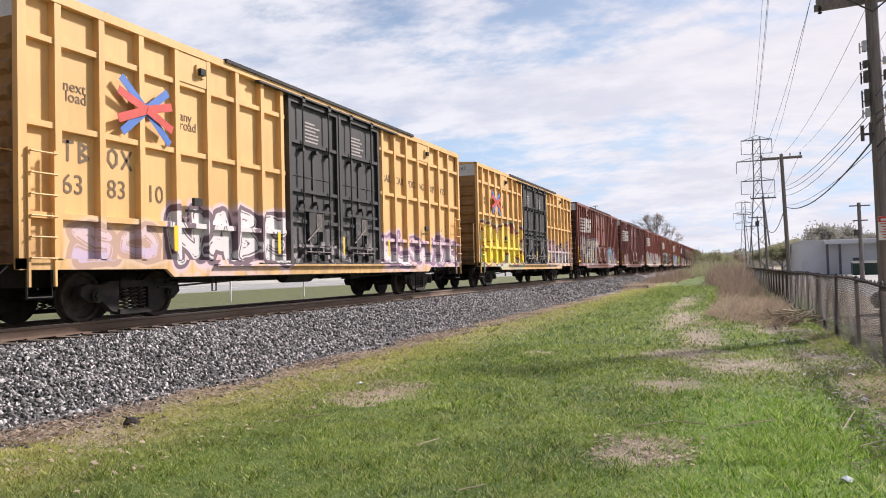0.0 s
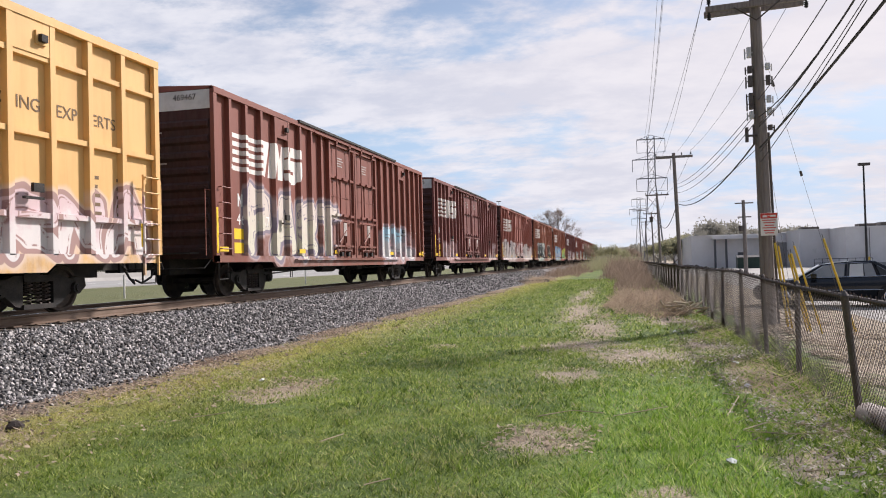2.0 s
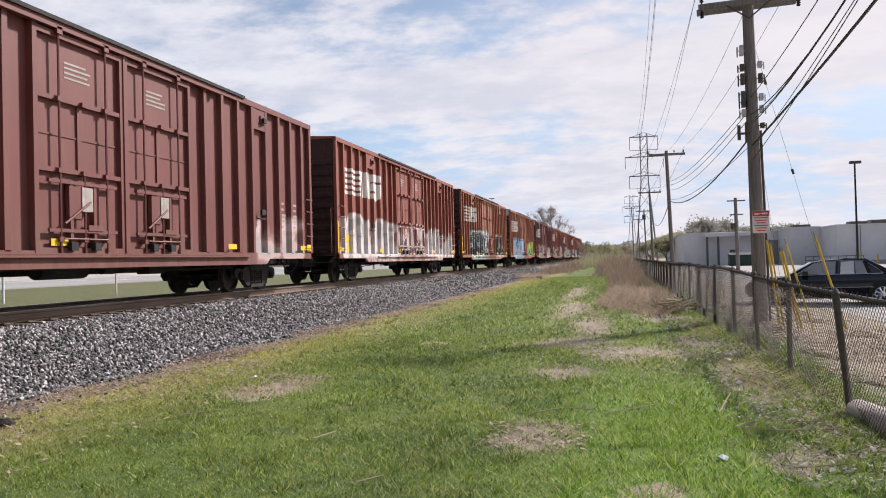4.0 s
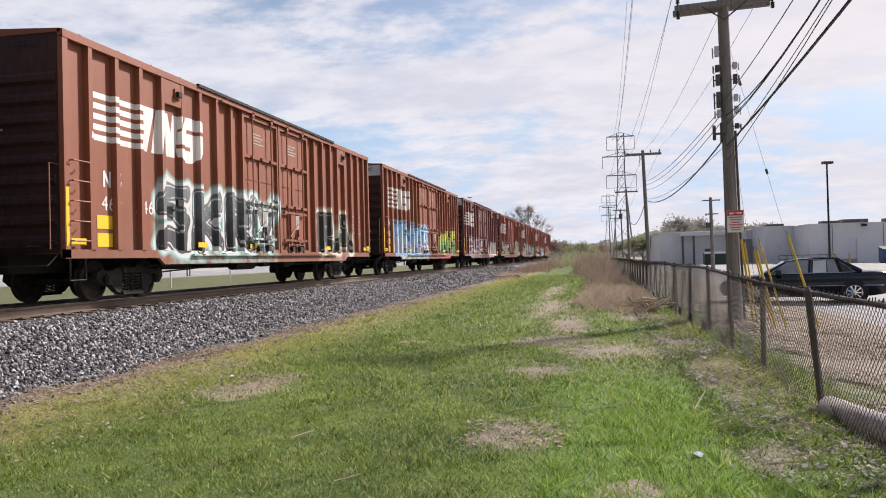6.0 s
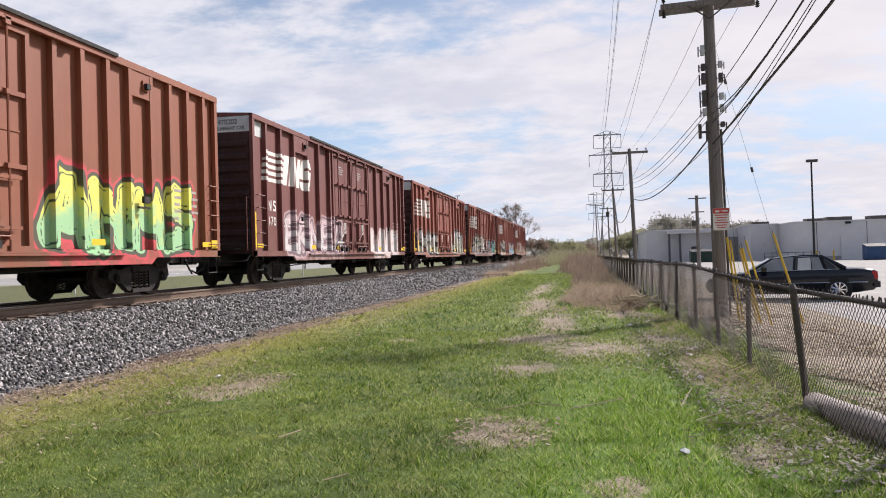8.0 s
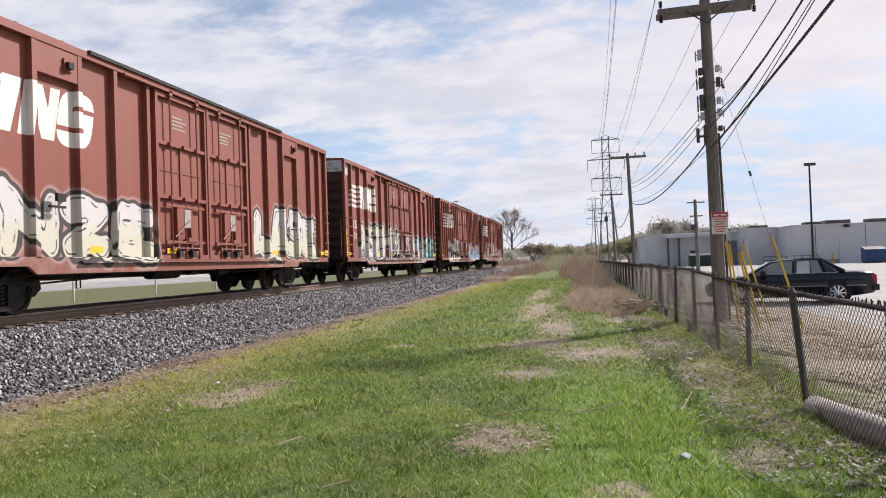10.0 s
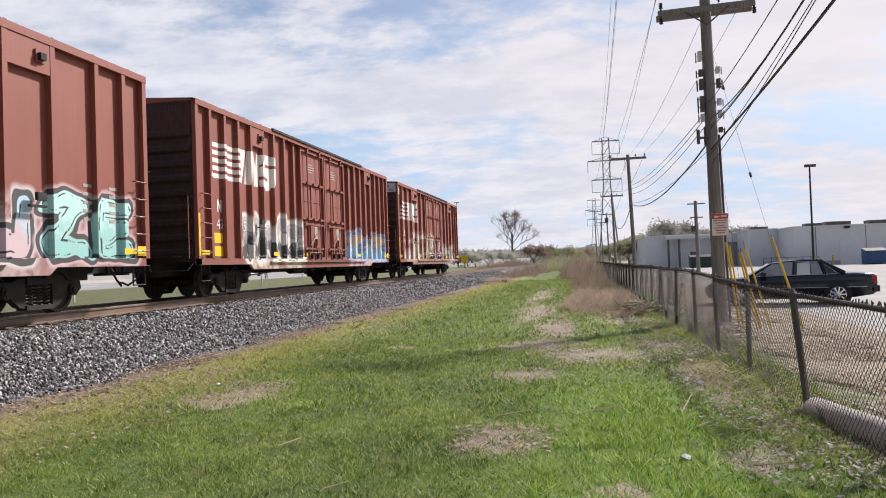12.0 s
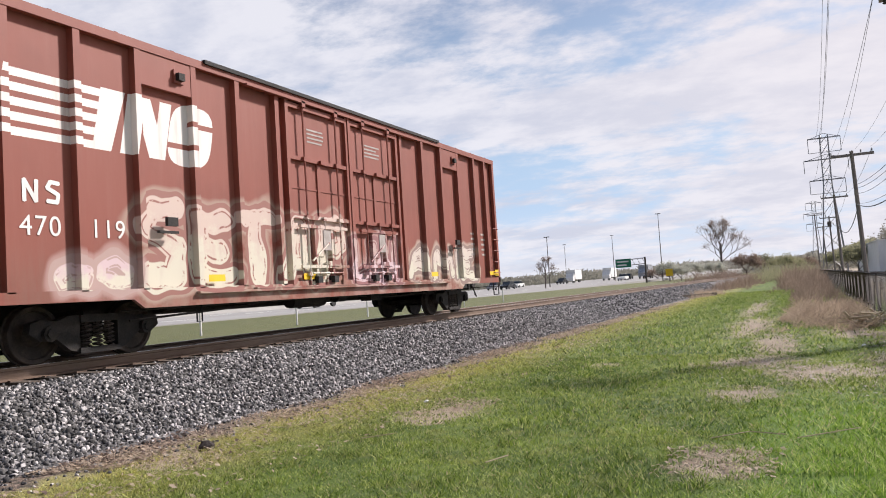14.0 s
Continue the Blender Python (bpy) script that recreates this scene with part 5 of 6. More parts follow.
def pylon(x, y, h, name_label):
    ob = tagged(new("transmission_tower"), name_label, "pylon")
    ob.matrix_basis = pose(x, y, 0)
    k = h / 32.0
    def wd(z):
        return max(0.85, 2.6 - z * 0.085) * k
    legs = MB()
    lev = [0, 5, 9.5, 13.5, 17, 20, 22.5, 25, 27.5, 30, 32]
    for sx in (-1, 1):
        for sy in (-1, 1):
            legs.line([(sx * wd(z), sy * wd(z), z * k) for z in lev], 0.11 * k, 4)
    part("leg_frame", legs, HAZE_STEEL, ob)
    br = MB()
    for a, b in zip(lev, lev[1:]):
        for s in (-1, 1):
            br.rod((-wd(a), s * wd(a), a * k), (wd(b), s * wd(b), b * k), 0.045 * k, n=3, cap=False)
            br.rod((wd(a), s * wd(a), a * k), (-wd(b), s * wd(b), b * k), 0.045 * k, n=3, cap=False)
            br.rod((s * wd(a), -wd(a), a * k), (s * wd(b), wd(b), b * k), 0.045 * k, n=3, cap=False)
    tagged(part("bracing", br, HAZE_STEEL, ob), kind="stuff")
    for z, w, drop in ((31.2, 3.4, 3.2), (26.2, 4.6, 2.8), (21.4, 3.7, 3.0)):
        arm = MB().box(-w * k, w * k, -0.12 * k, 0.12 * k, z * k, (z + 0.25) * k)
        for s in (-1, 1):
            arm.rod((s * w * k, 0, z * k), (0, 0, (z + 1.2) * k), 0.06 * k, n=4)
            arm.rod((s * w * k, 0, z * k), (s * w * k, 0, (z - drop) * k), 0.07 * k, n=4)
        if z != 26.2:
            arm.rod((-w * k, 0, (z - drop) * k), (w * k, 0, (z - drop) * k), 0.06 * k, n=4)
        part("crossarm", arm, HAZE_STEEL, ob)
    return ob


pylon(6.3, 200.0, 32.5, "grey steel lattice transmission tower")
pylon(6.0, 420.0, 34.0, "grey steel lattice transmission tower far off")

# ---- car park, building ----
def lot_material():
    return surface("worn_asphalt", (0.30, 0.285, 0.265), 0.9, 0.0, 0.25, 0.3, 0.3, (0.38, 0.36, 0.335), bscale=30.0)


STUCCO = surface("grey_painted_block", (0.74, 0.72, 0.70), 0.85, 0.0, 0.12, 0.4, 0.1, (0.80, 0.785, 0.77), bscale=6.0)
TRIMGREY = surface("dark_grey_trim", (0.13, 0.13, 0.135), 0.7, 0.0, 0.2, 1.0, 0.05)
ROLLER = surface("roller_door_paint", (0.36, 0.35, 0.345), 0.7, 0.0, 0.15, 2.0, 0.1)
GLASS = surface("dark_glass", (0.02, 0.025, 0.03), 0.08, 0.0, 0.1, 2.0, 0.0)


def build_lot():
    thing("car_park", MB().box(4.2, 70, 6, 190, -0.6, -0.15), lot_material(), "pale worn asphalt car park", "car park", kind="structure")
    shop = tagged(new("retail_building"), "long low grey store with flat roof and rooftop units", "building")
    z = -0.15
    for x0, x1, y0, y1, h in ((9.4, 23.0, 123, 172, 4.9), (23.0, 26.8, 114, 172, 5.05), (26.8, 75, 106, 172, 4.95)):
        part("wall", MB().box(x0, x1, y0, y1, z, z + h), STUCCO, shop)
        part("roof_edge", MB().box(x0 - 0.1, x1 + 0.1, y0 - 0.12, y1, z + h, z + h + 0.14), STUCCO, shop)
    for x, y, w, h in ((24.5, 120, 3, 0.9), (21.0, 126, 2.0, 0.7), (30, 112, 2.6, 0.8), (33.5, 115, 4.0, 1.2), (38, 112, 3.4, 1.0), (44, 116, 4, 1.3), (50, 115, 3, 1.2)):
        part("rooftop_unit", MB().box(x, x + w * 0.8, y, y + 2.0, z + 4.95, z + 5.15 + h * 0.6).box(x + 0.2, x + w * 0.8 - 0.2, y - 0.05, y, z + 5.2, z + 5.05 + h * 0.5), GALV, shop)
    for x, y, w, h, mt in ((20.2, 123, 3.0, 3.5, ROLLER), (16.2, 123, 1.1, 2.2, TRIMGREY), (32.5, 106, 2.4, 2.9, STUCCO)):
        part("door", MB().box(x, x + w, y - 0.06, y, z, z + h).box(x - 0.12, x, y - 0.1, y, z, z + h + 0.1).box(x + w, x + w + 0.12, y - 0.1, y, z, z + h + 0.1).box(x, x + w, y - 0.1, y, z + h, z + h + 0.12), mt, shop)
    part("canopy", MB().box(12.4, 19.8, 121.8, 123, z + 4.35, z + 4.75), STUCCO, shop)
    for x in (12.6, 14.2):
        part("canopy_post", MB().box(x, x + 0.3, 121.9, 122.2, z, z + 4.35), TRIMGREY, shop)
    for x in (24.6, 33.8, 42.0):
        part("wall_notice", MB().box(x, x + 0.5, (114 if x < 26 else 106) - 0.03, 114 if x < 26 else 106, z + 1.8, z + 2.5), WHITE, shop)
    part("downpipe", MB().rod((29.2, 105.9, z), (29.2, 105.9, z + 4.9), 0.09, n=8).rod((40.6, 105.9, z), (40.6, 105.9, z + 4.9), 0.09, n=8), TRIMGREY, shop)
    part("wall_base", MB().box(26.8, 75, 105.96, 106, z, z + 0.5), ROLLER, shop)
    part("wall_light", MB().box(33, 33.6, 105.7, 106, z + 4.6, z + 4.9), WIRE, shop)
    for k in range(7):
        part("wall_joint", MB().box(29.5 + k * 6, 29.58 + k * 6, 105.985, 106.0, z, z + 4.9), TRIMGREY, shop)
    for x, y, w, d, h, mt, lab in ((32.8, 98, 2.4, 1.6, 1.9, BLUE_DUMP, "blue steel rubbish dumpster"), (14.6, 112, 3.0, 1.8, 1.8, GREEN_DUMP, "dark green steel rubbish dumpster")):
        dp = tagged(new("dumpster"), lab, "dumpster")
        dp.matrix_basis = pose(x, y, z)
        part("bin", MB().prism(((0, 0.1), (d, 0.1), (d, h), (0, h * 0.82)), 0, w, "x"), mt, dp)
        part("lid", MB().prism(((-0.05, h * 0.82 + 0.005), (d, h + 0.005), (d, h + 0.06), (-0.05, h * 0.82 + 0.06)), -0.03, w + 0.03, "x"), WIRE, dp)
        part("skid", MB().box(0.1, w - 0.1, 0.1, 0.3, 0, 0.1).box(0.1, w - 0.1, d - 0.3, d - 0.1, 0, 0.1), WIRE, dp)
    rl = tagged(new("handrail"), "steel handrail of a loading ramp", "railing")
    rl.matrix_basis = pose(22.6, 104, z)
    for k in range(8):
        part("post", MB().rod((k * 0.95, 0, 0), (k * 0.95, 0, 1.1), 0.035, n=6), WIRE, rl)
    for zz in (0.6, 1.1):
        part("rail", MB().rod((0, 0, zz), (6.65, 0, zz), 0.035, n=6), WIRE, rl)
    for x in (28.6, 30.6):
        thing("bollard", MB().rod((x, 103, z), (x, 103, z + 1.2), 0.11, n=10).rod((x, 103, z + 1.2), (x, 103, z + 1.26), 0.11, 0.05, n=10), YELLOW_PLASTIC, "yellow painted steel bollard", "bollard", "bollards by the store")
    # yellow plastic guards on guy wires by the big pole
    for (x0, z0, x1, z1), r in (((3.13, 1.87, 3.34, 0.02), 0.02), ((3.2, 1.8, 3.42, 0.0), 0.014), ((3.45, 1.62, 3.79, -0.08), 0.022), ((3.52, 1.79, 4.03, -0.15), 0.016), ((3.4, 1.6, 3.72, -0.08), 0.014), ((4.11, 1.93, 4.7, -0.15), 0.019)):
        g = tagged(new("guy_guard"), "leaning yellow plastic guy-wire guard", "guy guard", "guy guards")
        part("guard", MB().rod((x0, 18.0, z0), (x1, 18.0, z1), r * 1.3, n=10), YELLOW_PLASTIC, g)
        part("guy_wire", MB().rod((x1, 18.0, z1), (x1 + 0.04, 18.0, z1 - 0.15), 0.006, n=5).rod((x0, 18.0, z0), (x0 - (x1 - x0) * 0.05, 18.0, z0 + 0.1), 0.006, n=5), GALV, g)


BLUE_DUMP = surface("blue_bin_paint", (0.03, 0.09, 0.22), 0.5, 0.0, 0.3, 2.0, 0.1)
GREEN_DUMP = surface("green_bin_paint", (0.02, 0.05, 0.035), 0.55, 0.0, 0.3, 2.0, 0.1)
build_lot()


# ---- parked and passing vehicles ----
CAR_BLACK = surface("black_car_paint", (0.012, 0.014, 0.018), 0.12, 0.0, 0.2, 2.0, 0.0)
CHROME = surface("chrome", (0.75, 0.75, 0.75), 0.15, 1.0, 0.05, 2.0, 0.0)
TYRE = surface("tyre_rubber", (0.02, 0.02, 0.02), 0.85, 0.0, 0.2, 4.0, 0.1)
TAIL = surface("red_lamp_glass", (0.45, 0.02, 0.02), 0.15, 0.0, 0.1, 3.0, 0.0)


# opaque panes, lightened to paint in the bright car park seen through them
WINDOW = surface("backlit_window_grey", (0.26, 0.28, 0.29), 0.1, 0.0, 0.15, 2.0, 0.0)
WINDOW_PALE = surface("backlit_window_pale", (0.60, 0.62, 0.61), 0.12, 0.0, 0.1, 2.0, 0.0)


def sedan():
    """Long black sedan; length along x, nose at -x, built round the middle of its wheelbase."""
    ob = tagged(new("sedan"), "parked black four-door sedan with chrome trim", "car")
    # lofted body: sections along x, each a half width and heights
    low = ((-2.62, 0.62, 0.42, 0.62), (-2.5, 0.80, 0.26, 0.72), (-2.0, 0.90, 0.2, 0.86), (-1.0, 0.93, 0.2, 0.96), (0.0, 0.94, 0.2, 0.97), (1.3, 0.93, 0.2, 1.0), (2.0, 0.91, 0.24, 1.02), (2.5, 0.86, 0.32, 0.99), (2.62, 0.78, 0.42, 0.9))
    vs, fs = [], []
    for x, w, z0, z1 in low:
        zm = z0 + (z1 - z0) * 0.55
        vs += [(x, -w * 0.86, z0), (x, -w, zm), (x, -w * 0.97, z1 - 0.06), (x, -w * 0.84, z1), (x, w * 0.84, z1), (x, w * 0.97, z1 - 0.06), (x, w, zm), (x, w * 0.86, z0)]
    for a in range(len(low) - 1):
        fs += [(a * 8 + k, a * 8 + (k + 1) % 8, a * 8 + 8 + (k + 1) % 8, a * 8 + 8 + k) for k in range(8)]
    fs += [tuple(range(8)), tuple(range(len(vs) - 8, len(vs)))]
    part("body", MB().add(vs, fs), CAR_BLACK, ob, soft=True)
    cab = ((-1.25, 0.82, 0.95), (-0.5, 0.67, 1.37), (-0.1, 0.65, 1.44), (0.45, 0.64, 1.47), (0.95, 0.64, 1.44), (1.72, 0.78, 1.03))
    pts = [(x, q * w, z) for x, w, z in cab for q in (-1, 1)]
    n = len(cab)
    gl = MB().add(pts + [(1.72, -0.8, 0.97), (-1.25, -0.82, 0.93), (1.72, 0.8, 0.97), (-1.25, 0.82, 0.93)],
                  [(2 * k, 2 * k + 1, 2 * k + 3, 2 * k + 2) for k in range(n - 1)] + [(*range(0, 2 * n, 2), 2 * n, 2 * n + 1), (*range(1, 2 * n, 2), 2 * n + 2, 2 * n + 3)])
    part("glasshouse", gl, GLASS, ob)
    top = [(x, q * (w + 0.012), z + 0.012) for x, w, z in cab[1:5] for q in (-1, 1)]
    part("roof", MB().add(top, [(2 * k, 2 * k + 1, 2 * k + 3, 2 * k + 2) for k in range(3)]), CAR_BLACK, ob, soft=True)
    part("windscreen", MB().add([(-1.22, -0.74, 0.985), (-1.22, 0.74, 0.985), (-0.54, 0.60, 1.365), (-0.54, -0.60, 1.365), (-1.24, -0.74, 1.0), (-1.24, 0.74, 1.0), (-0.56, 0.60, 1.385), (-0.56, -0.60, 1.385)],
                                [(0, 1, 2, 3), (4, 7, 6, 5), (0, 4, 5, 1), (1, 5, 6, 2), (2, 6, 7, 3), (3, 7, 4, 0)]), WINDOW_PALE, ob)
    for s in (-1, 1):
        for (xa, wa, za), (xb, wb, zb), r in (((-1.22, 0.82, 0.95), (-0.5, 0.67, 1.37), 0.03), ((-0.5, 0.67, 1.37), (0.45, 0.65, 1.465), 0.03), ((0.45, 0.65, 1.465), (0.97, 0.65, 1.44), 0.03), ((0.97, 0.65, 1.44), (1.7, 0.78, 1.02), 0.075), ((0.18, 0.82, 0.95), (0.24, 0.65, 1.46), 0.04), ((1.12, 0.8, 0.98), (0.95, 0.65, 1.43), 0.05)):
            part("pillar", MB().rod((xa, s * wa, za), (xb, s * wb, zb), r, n=6), CAR_BLACK, ob)
        part("chrome_trim", MB().line([(-1.05, s * 0.85, 0.965), (1.5, s * 0.83, 1.0), (1.3, s * 0.78, 1.18), (0.98, s * 0.69, 1.4), (0.45, s * 0.69, 1.435), (-0.1, s * 0.69, 1.405), (-0.48, s * 0.70, 1.34), (-1.05, s * 0.85, 0.965)], 0.012, 5).line([(-2.2, s * 0.935, 0.55), (2.3, s * 0.93, 0.58)], 0.014, 5), CHROME, ob)
        part("door_mirror", MB().box(-0.85, -0.68, s * 0.98 - 0.1, s * 0.98 + 0.08, 0.96, 1.1), CAR_BLACK, ob)
        part("tail_light", MB().box(2.45, 2.6, s * 0.80 - 0.05, s * 0.80 + 0.05, 0.66, 0.92), TAIL, ob)
        for x in (-1.47, 1.46):
            wh = part("wheel", MB().rod((x, s * 0.72, 0.34), (x, s * 0.945, 0.34), 0.345, n=24), TYRE, ob)
            rim = MB().rod((x, s * 0.94, 0.34), (x, s * 0.952, 0.34), 0.09, n=10)
            for k in range(9):
                a = k * 2 * math.pi / 9
                rim.rod((x, s * 0.95, 0.34), (x + 0.23 * math.cos(a), s * 0.95, 0.34 + 0.23 * math.sin(a)), 0.03, 0.038, n=5)
            rim.line([(x + 0.235 * math.cos(a), s * 0.95, 0.34 + 0.235 * math.sin(a)) for a in [k * math.pi / 10 for k in range(21)]], 0.018, 5)
            part("rim", rim, CHROME, wh)
            part("wheel_arch", MB().rod((x, s * 0.7, 0.36), (x, s * 0.934, 0.36), 0.41, n=24), TYRE, ob)
    part("bumper", MB().box(2.5, 2.68, -0.82, 0.82, 0.4, 0.6), CAR_BLACK, ob)
    for s in (-1, 1):
        for x0, x1, x2, x3, mt in ((-0.92, 0.12, 0.17, -0.42, WINDOW), (0.27, 0.68, 0.68, 0.31, WINDOW_PALE), (0.72, 1.05, 0.93, 0.70, WINDOW)):
            part("side_window", MB().add([(x, s * (w + o), z) for o in (0.015, 0.03) for x, w, z in ((x0, 0.8, 0.99), (x1, 0.8, 1.0), (x2, 0.652, 1.4), (x3, 0.652, 1.39))],
                                         [(0, 1, 2, 3), (4, 7, 6, 5), (0, 4, 5, 1), (1, 5, 6, 2), (2, 6, 7, 3), (3, 7, 4, 0)]), mt, ob)
    return ob


car = sedan()
car.matrix_basis = pose(6.75, 27.8, -0.15, 0, 0, -10)


def far_vehicle(kind, label, colour):
    ob = tagged(new(kind), label, "truck" if kind == "lorry" else "car", "traffic on the highway")
    if kind == "lorry":
        part("cargo_box", MB().box(-1.25, 1.25, -3.5, 3.5, 0.9, 3.6), colour, ob)
        part("cab", MB().prism(((-5.4, 0.5), (-3.6, 0.5), (-3.6, 2.6), (-4.4, 2.6), (-4.9, 1.7), (-5.4, 1.5)), -1.1, 1.1, "x"), colour, ob)
        ws = (-4.6, 1.6, 2.7)
    else:
        part("body", MB().prism(((-2.2, 0.35), (2.2, 0.35), (2.25, 0.85), (1.9, 0.95), (-1.3, 0.92), (-2.2, 0.75)), -0.88, 0.88, "x"), colour, ob)
        part("cabin", MB().prism(((-1.2, 0.925), (1.75, 0.955), (1.1, 1.5), (-0.4, 1.5)), -0.75, 0.75, "x"), GLASS, ob)
        part("roof", MB().box(-0.72, 0.72, -0.4, 1.1, 1.5, 1.54), colour, ob)
        ws = (-1.4, 1.4)
    for y in ws:
        for s in (-1, 1):
            part("wheel", MB().rod((s * 0.7, y, 0.34), (s * 0.92, y, 0.34), 0.34 if kind != "lorry" else 0.5, n=12), TYRE, ob)
    return ob


CARGREY = surface("silver_car_paint", (0.35, 0.36, 0.38), 0.3, 0.4, 0.1, 2.0, 0.0)
TRAFFIC = []
HIGHWAY_Z = 0.86


def highway_z(y):
    """The road climbs towards a far overpass."""
    return HIGHWAY_Z + 0.0042 * max(0.0, y - 90) + 0.000012 * max(0.0, y - 90) ** 2



def build_highway():
    conc = surface("highway_concrete", (0.28, 0.27, 0.255), 0.9, 0.0, 0.12, 0.2, 0.1, (0.33, 0.32, 0.30), bscale=10.0)
    thing("highway", MB().prism([(y, highway_z(y)) for y in (-120, 0, 90, 150, 220, 300, 400, 520)] + [(520, 0.3), (-120, 0.3)], -75, -27, "x"), conc, "pale concrete highway beyond the railway", "highway", kind="structure")
    for x in (-33, -37, -41, -55, -59, -63):
        ln = MB()
        for k in range(40):
            y, h = 20 + k * 12, highway_z(23 + k * 12) + 0.02
            ln.box(x - 0.07, x + 0.07, y, y + 3, h, h + 0.008)
        thing("lane_marking", ln, WHITE, "dashed white lane marking", "road marking", kind="structure")
    rail = tagged(new("guard_rail"), "low concrete barrier between the carriageways", "barrier", kind="structure")
    part("barrier", MB().prism(((-48.3, HIGHWAY_Z), (-48.1, HIGHWAY_Z + 0.3), (-48.05, HIGHWAY_Z + 0.85), (-47.85, HIGHWAY_Z + 0.85), (-47.8, HIGHWAY_Z + 0.3), (-47.6, HIGHWAY_Z)), -100, 92, "y"), conc, rail)
    for y in (11, 21.3, 27.1, 33, 39, 45, 52):
        thing("marker_post", MB().rod((-20, y, 0.3), (-20, y, 1.5), 0.04, n=8), WHITE, "thin white marker post in the grass", "post", "marker posts")
    g = tagged(new("sign_gantry"), "green highway sign on a cantilever steel gantry", "road sign")
    g.matrix_basis = pose(-24.9, 134, 0.4)
    part("mast", MB().rod((0, 0, 0), (0, 0, 4.85), 0.16, n=10), GALV, g)
    part("arm", MB().rod((0, 0, 4.7), (-5.0, 0, 4.5), 0.07, n=6).rod((0, 0, 3.7), (-5.0, 0, 3.5), 0.07, n=6), GALV, g)
    for k in range(5):
        part("brace", MB().rod((-k * 0.9, 0, 3.68), (-k * 0.9 - 0.45, 0, 4.66), 0.03, n=4), GALV, g)
    sb = part("sign_board", MB().box(-5.1, -2.4, -0.2, -0.12, 3.25, 4.75), GREEN_SIGN, g)
    part("text_bar", MB().box(-4.8, -2.8, -0.21, -0.204, 4.15, 4.4), WHITE, sb)
    part("text_bar", MB().box(-4.8, -3.2, -0.21, -0.204, 3.55, 3.8), WHITE, sb)
    for x, y, h in ((-24.8, 150, 13.2), (-43, 190, 12.2), (-41, 130, 9.4), (-67, 230, 13.0)):
        lp = tagged(new("street_lamp"), "tall thin highway lamp post", "street lamp", "highway lamps")
        lp.matrix_basis = pose(x, y, 0.5)
        part("pole", MB().rod((0, 0, 0), (0.0, 0, h), 0.10, 0.05, 8), GALV, lp)
        part("lamp_head", MB().box(-0.5, 0.5, -0.12, 0.12, h, h + 0.12), GALV, lp)
    sg = tagged(new("road_sign"), "yellow diamond sign on the verge", "road sign")
    sg.matrix_basis = pose(-21.0, 134, 0.7)
    part("post", MB().rod((0, 0, 0), (0, 0, 2.2), 0.06, n=6), GALV, sg)
    part("board", MB().box(-0.6, 0.6, -0.1, -0.06, 1.0, 2.2), YELLOW_MARK, sg)
    for x, y, kind, col, lab in ((-60, 218, "lorry", WHITE, "white box lorry on the highway"), (-56, 192, "car", CAR_BLACK, "dark car on the highway"), (-57, 148, "car", CARGREY, "silver car on the highway"),
                                 (-53, 232, "lorry", WHITE, "white box lorry on the highway"), (-53, 145, "car", CAR_BLACK, "dark car on the highway"), (-39, 185, "car", WHITE, "white car on the highway"),
                                 (-35, 195, "car", CAR_BLACK, "dark car on the highway"), (-39, 60, "car", WHITE, "white car on the highway"), (-35, 72, "car", CAR_BLACK, "dark car on the highway"),
                                 (-43, 210, "car", CAR_BLACK, "dark car on the highway"), (-47, 226, "car", WHITE, "white car on the highway"), (-43, 240, "car", CARGREY, "silver car on the highway"), (-39, 214, "lorry", CARGREY, "grey lorry on the highway"),
                                 (-35, 220, "car", WHITE, "white car on the highway"), (-60, 170, "car", WHITE, "white car on the highway")):
        TRAFFIC.append((far_vehicle(kind, lab, col), x, y))


GREEN_SIGN = surface("green_sign", (0.01, 0.16, 0.09), 0.5, 0.0, 0.1, 2.0, 0.0)
build_highway()


# ---- trees and brush ----
BARK = surface("bark", (0.17, 0.14, 0.125), 0.95, 0.0, 0.4, 5.0, 0.4)


def leaf_material(name, a, b):
    m = bpy.data.materials.new(name)
    m.use_nodes = True
    nt = m.node_tree
    bs = nt.nodes["Principled BSDF"]
    r = nd(nt, "ShaderNodeNewGeometry").outputs["Random Per Island"]
    n = noise_of(nt, nd(nt, "ShaderNodeTexCoord").outputs["Object"], 0.4, 4.0, 0.6)
    col = mixc(nt, r, rgb(*a), rgb(*b))
    col = mixc(nt, mth(nt, "MULTIPLY", n, 0.5), col, rgb(*(c * 0.5 for c in a)))
    nt.links.new(col, bs.inputs["Base Color"])
    bs.inputs["Roughness"].default_value = 0.75
    back = nd(nt, "ShaderNodeBsdfTranslucent", Color=col)
    mx = nd(nt, "ShaderNodeMixShader", i0=0.4, i1=bs.outputs[0], i2=back.outputs[0])
    nt.links.new(mx.outputs[0], nt.nodes["Material Output"].inputs[0])
    return m


TWIG = leaf_material("dry_twigs", (0.17, 0.125, 0.10), (0.38, 0.29, 0.23))
REED = leaf_material("dry_grass", (0.36, 0.27, 0.20), (0.62, 0.50, 0.38))
# SPRING and FAR_WOOD are paled so the colour itself holds the distance haze
SPRING = leaf_material("spring_leaves", (0.25, 0.25, 0.15), (0.42, 0.40, 0.25))
BLOSSOM = leaf_material("white_blossom", (0.45, 0.45, 0.38), (0.62, 0.62, 0.55))
FAR_WOOD = leaf_material("far_wood", (0.26, 0.255, 0.22), (0.38, 0.36, 0.31))


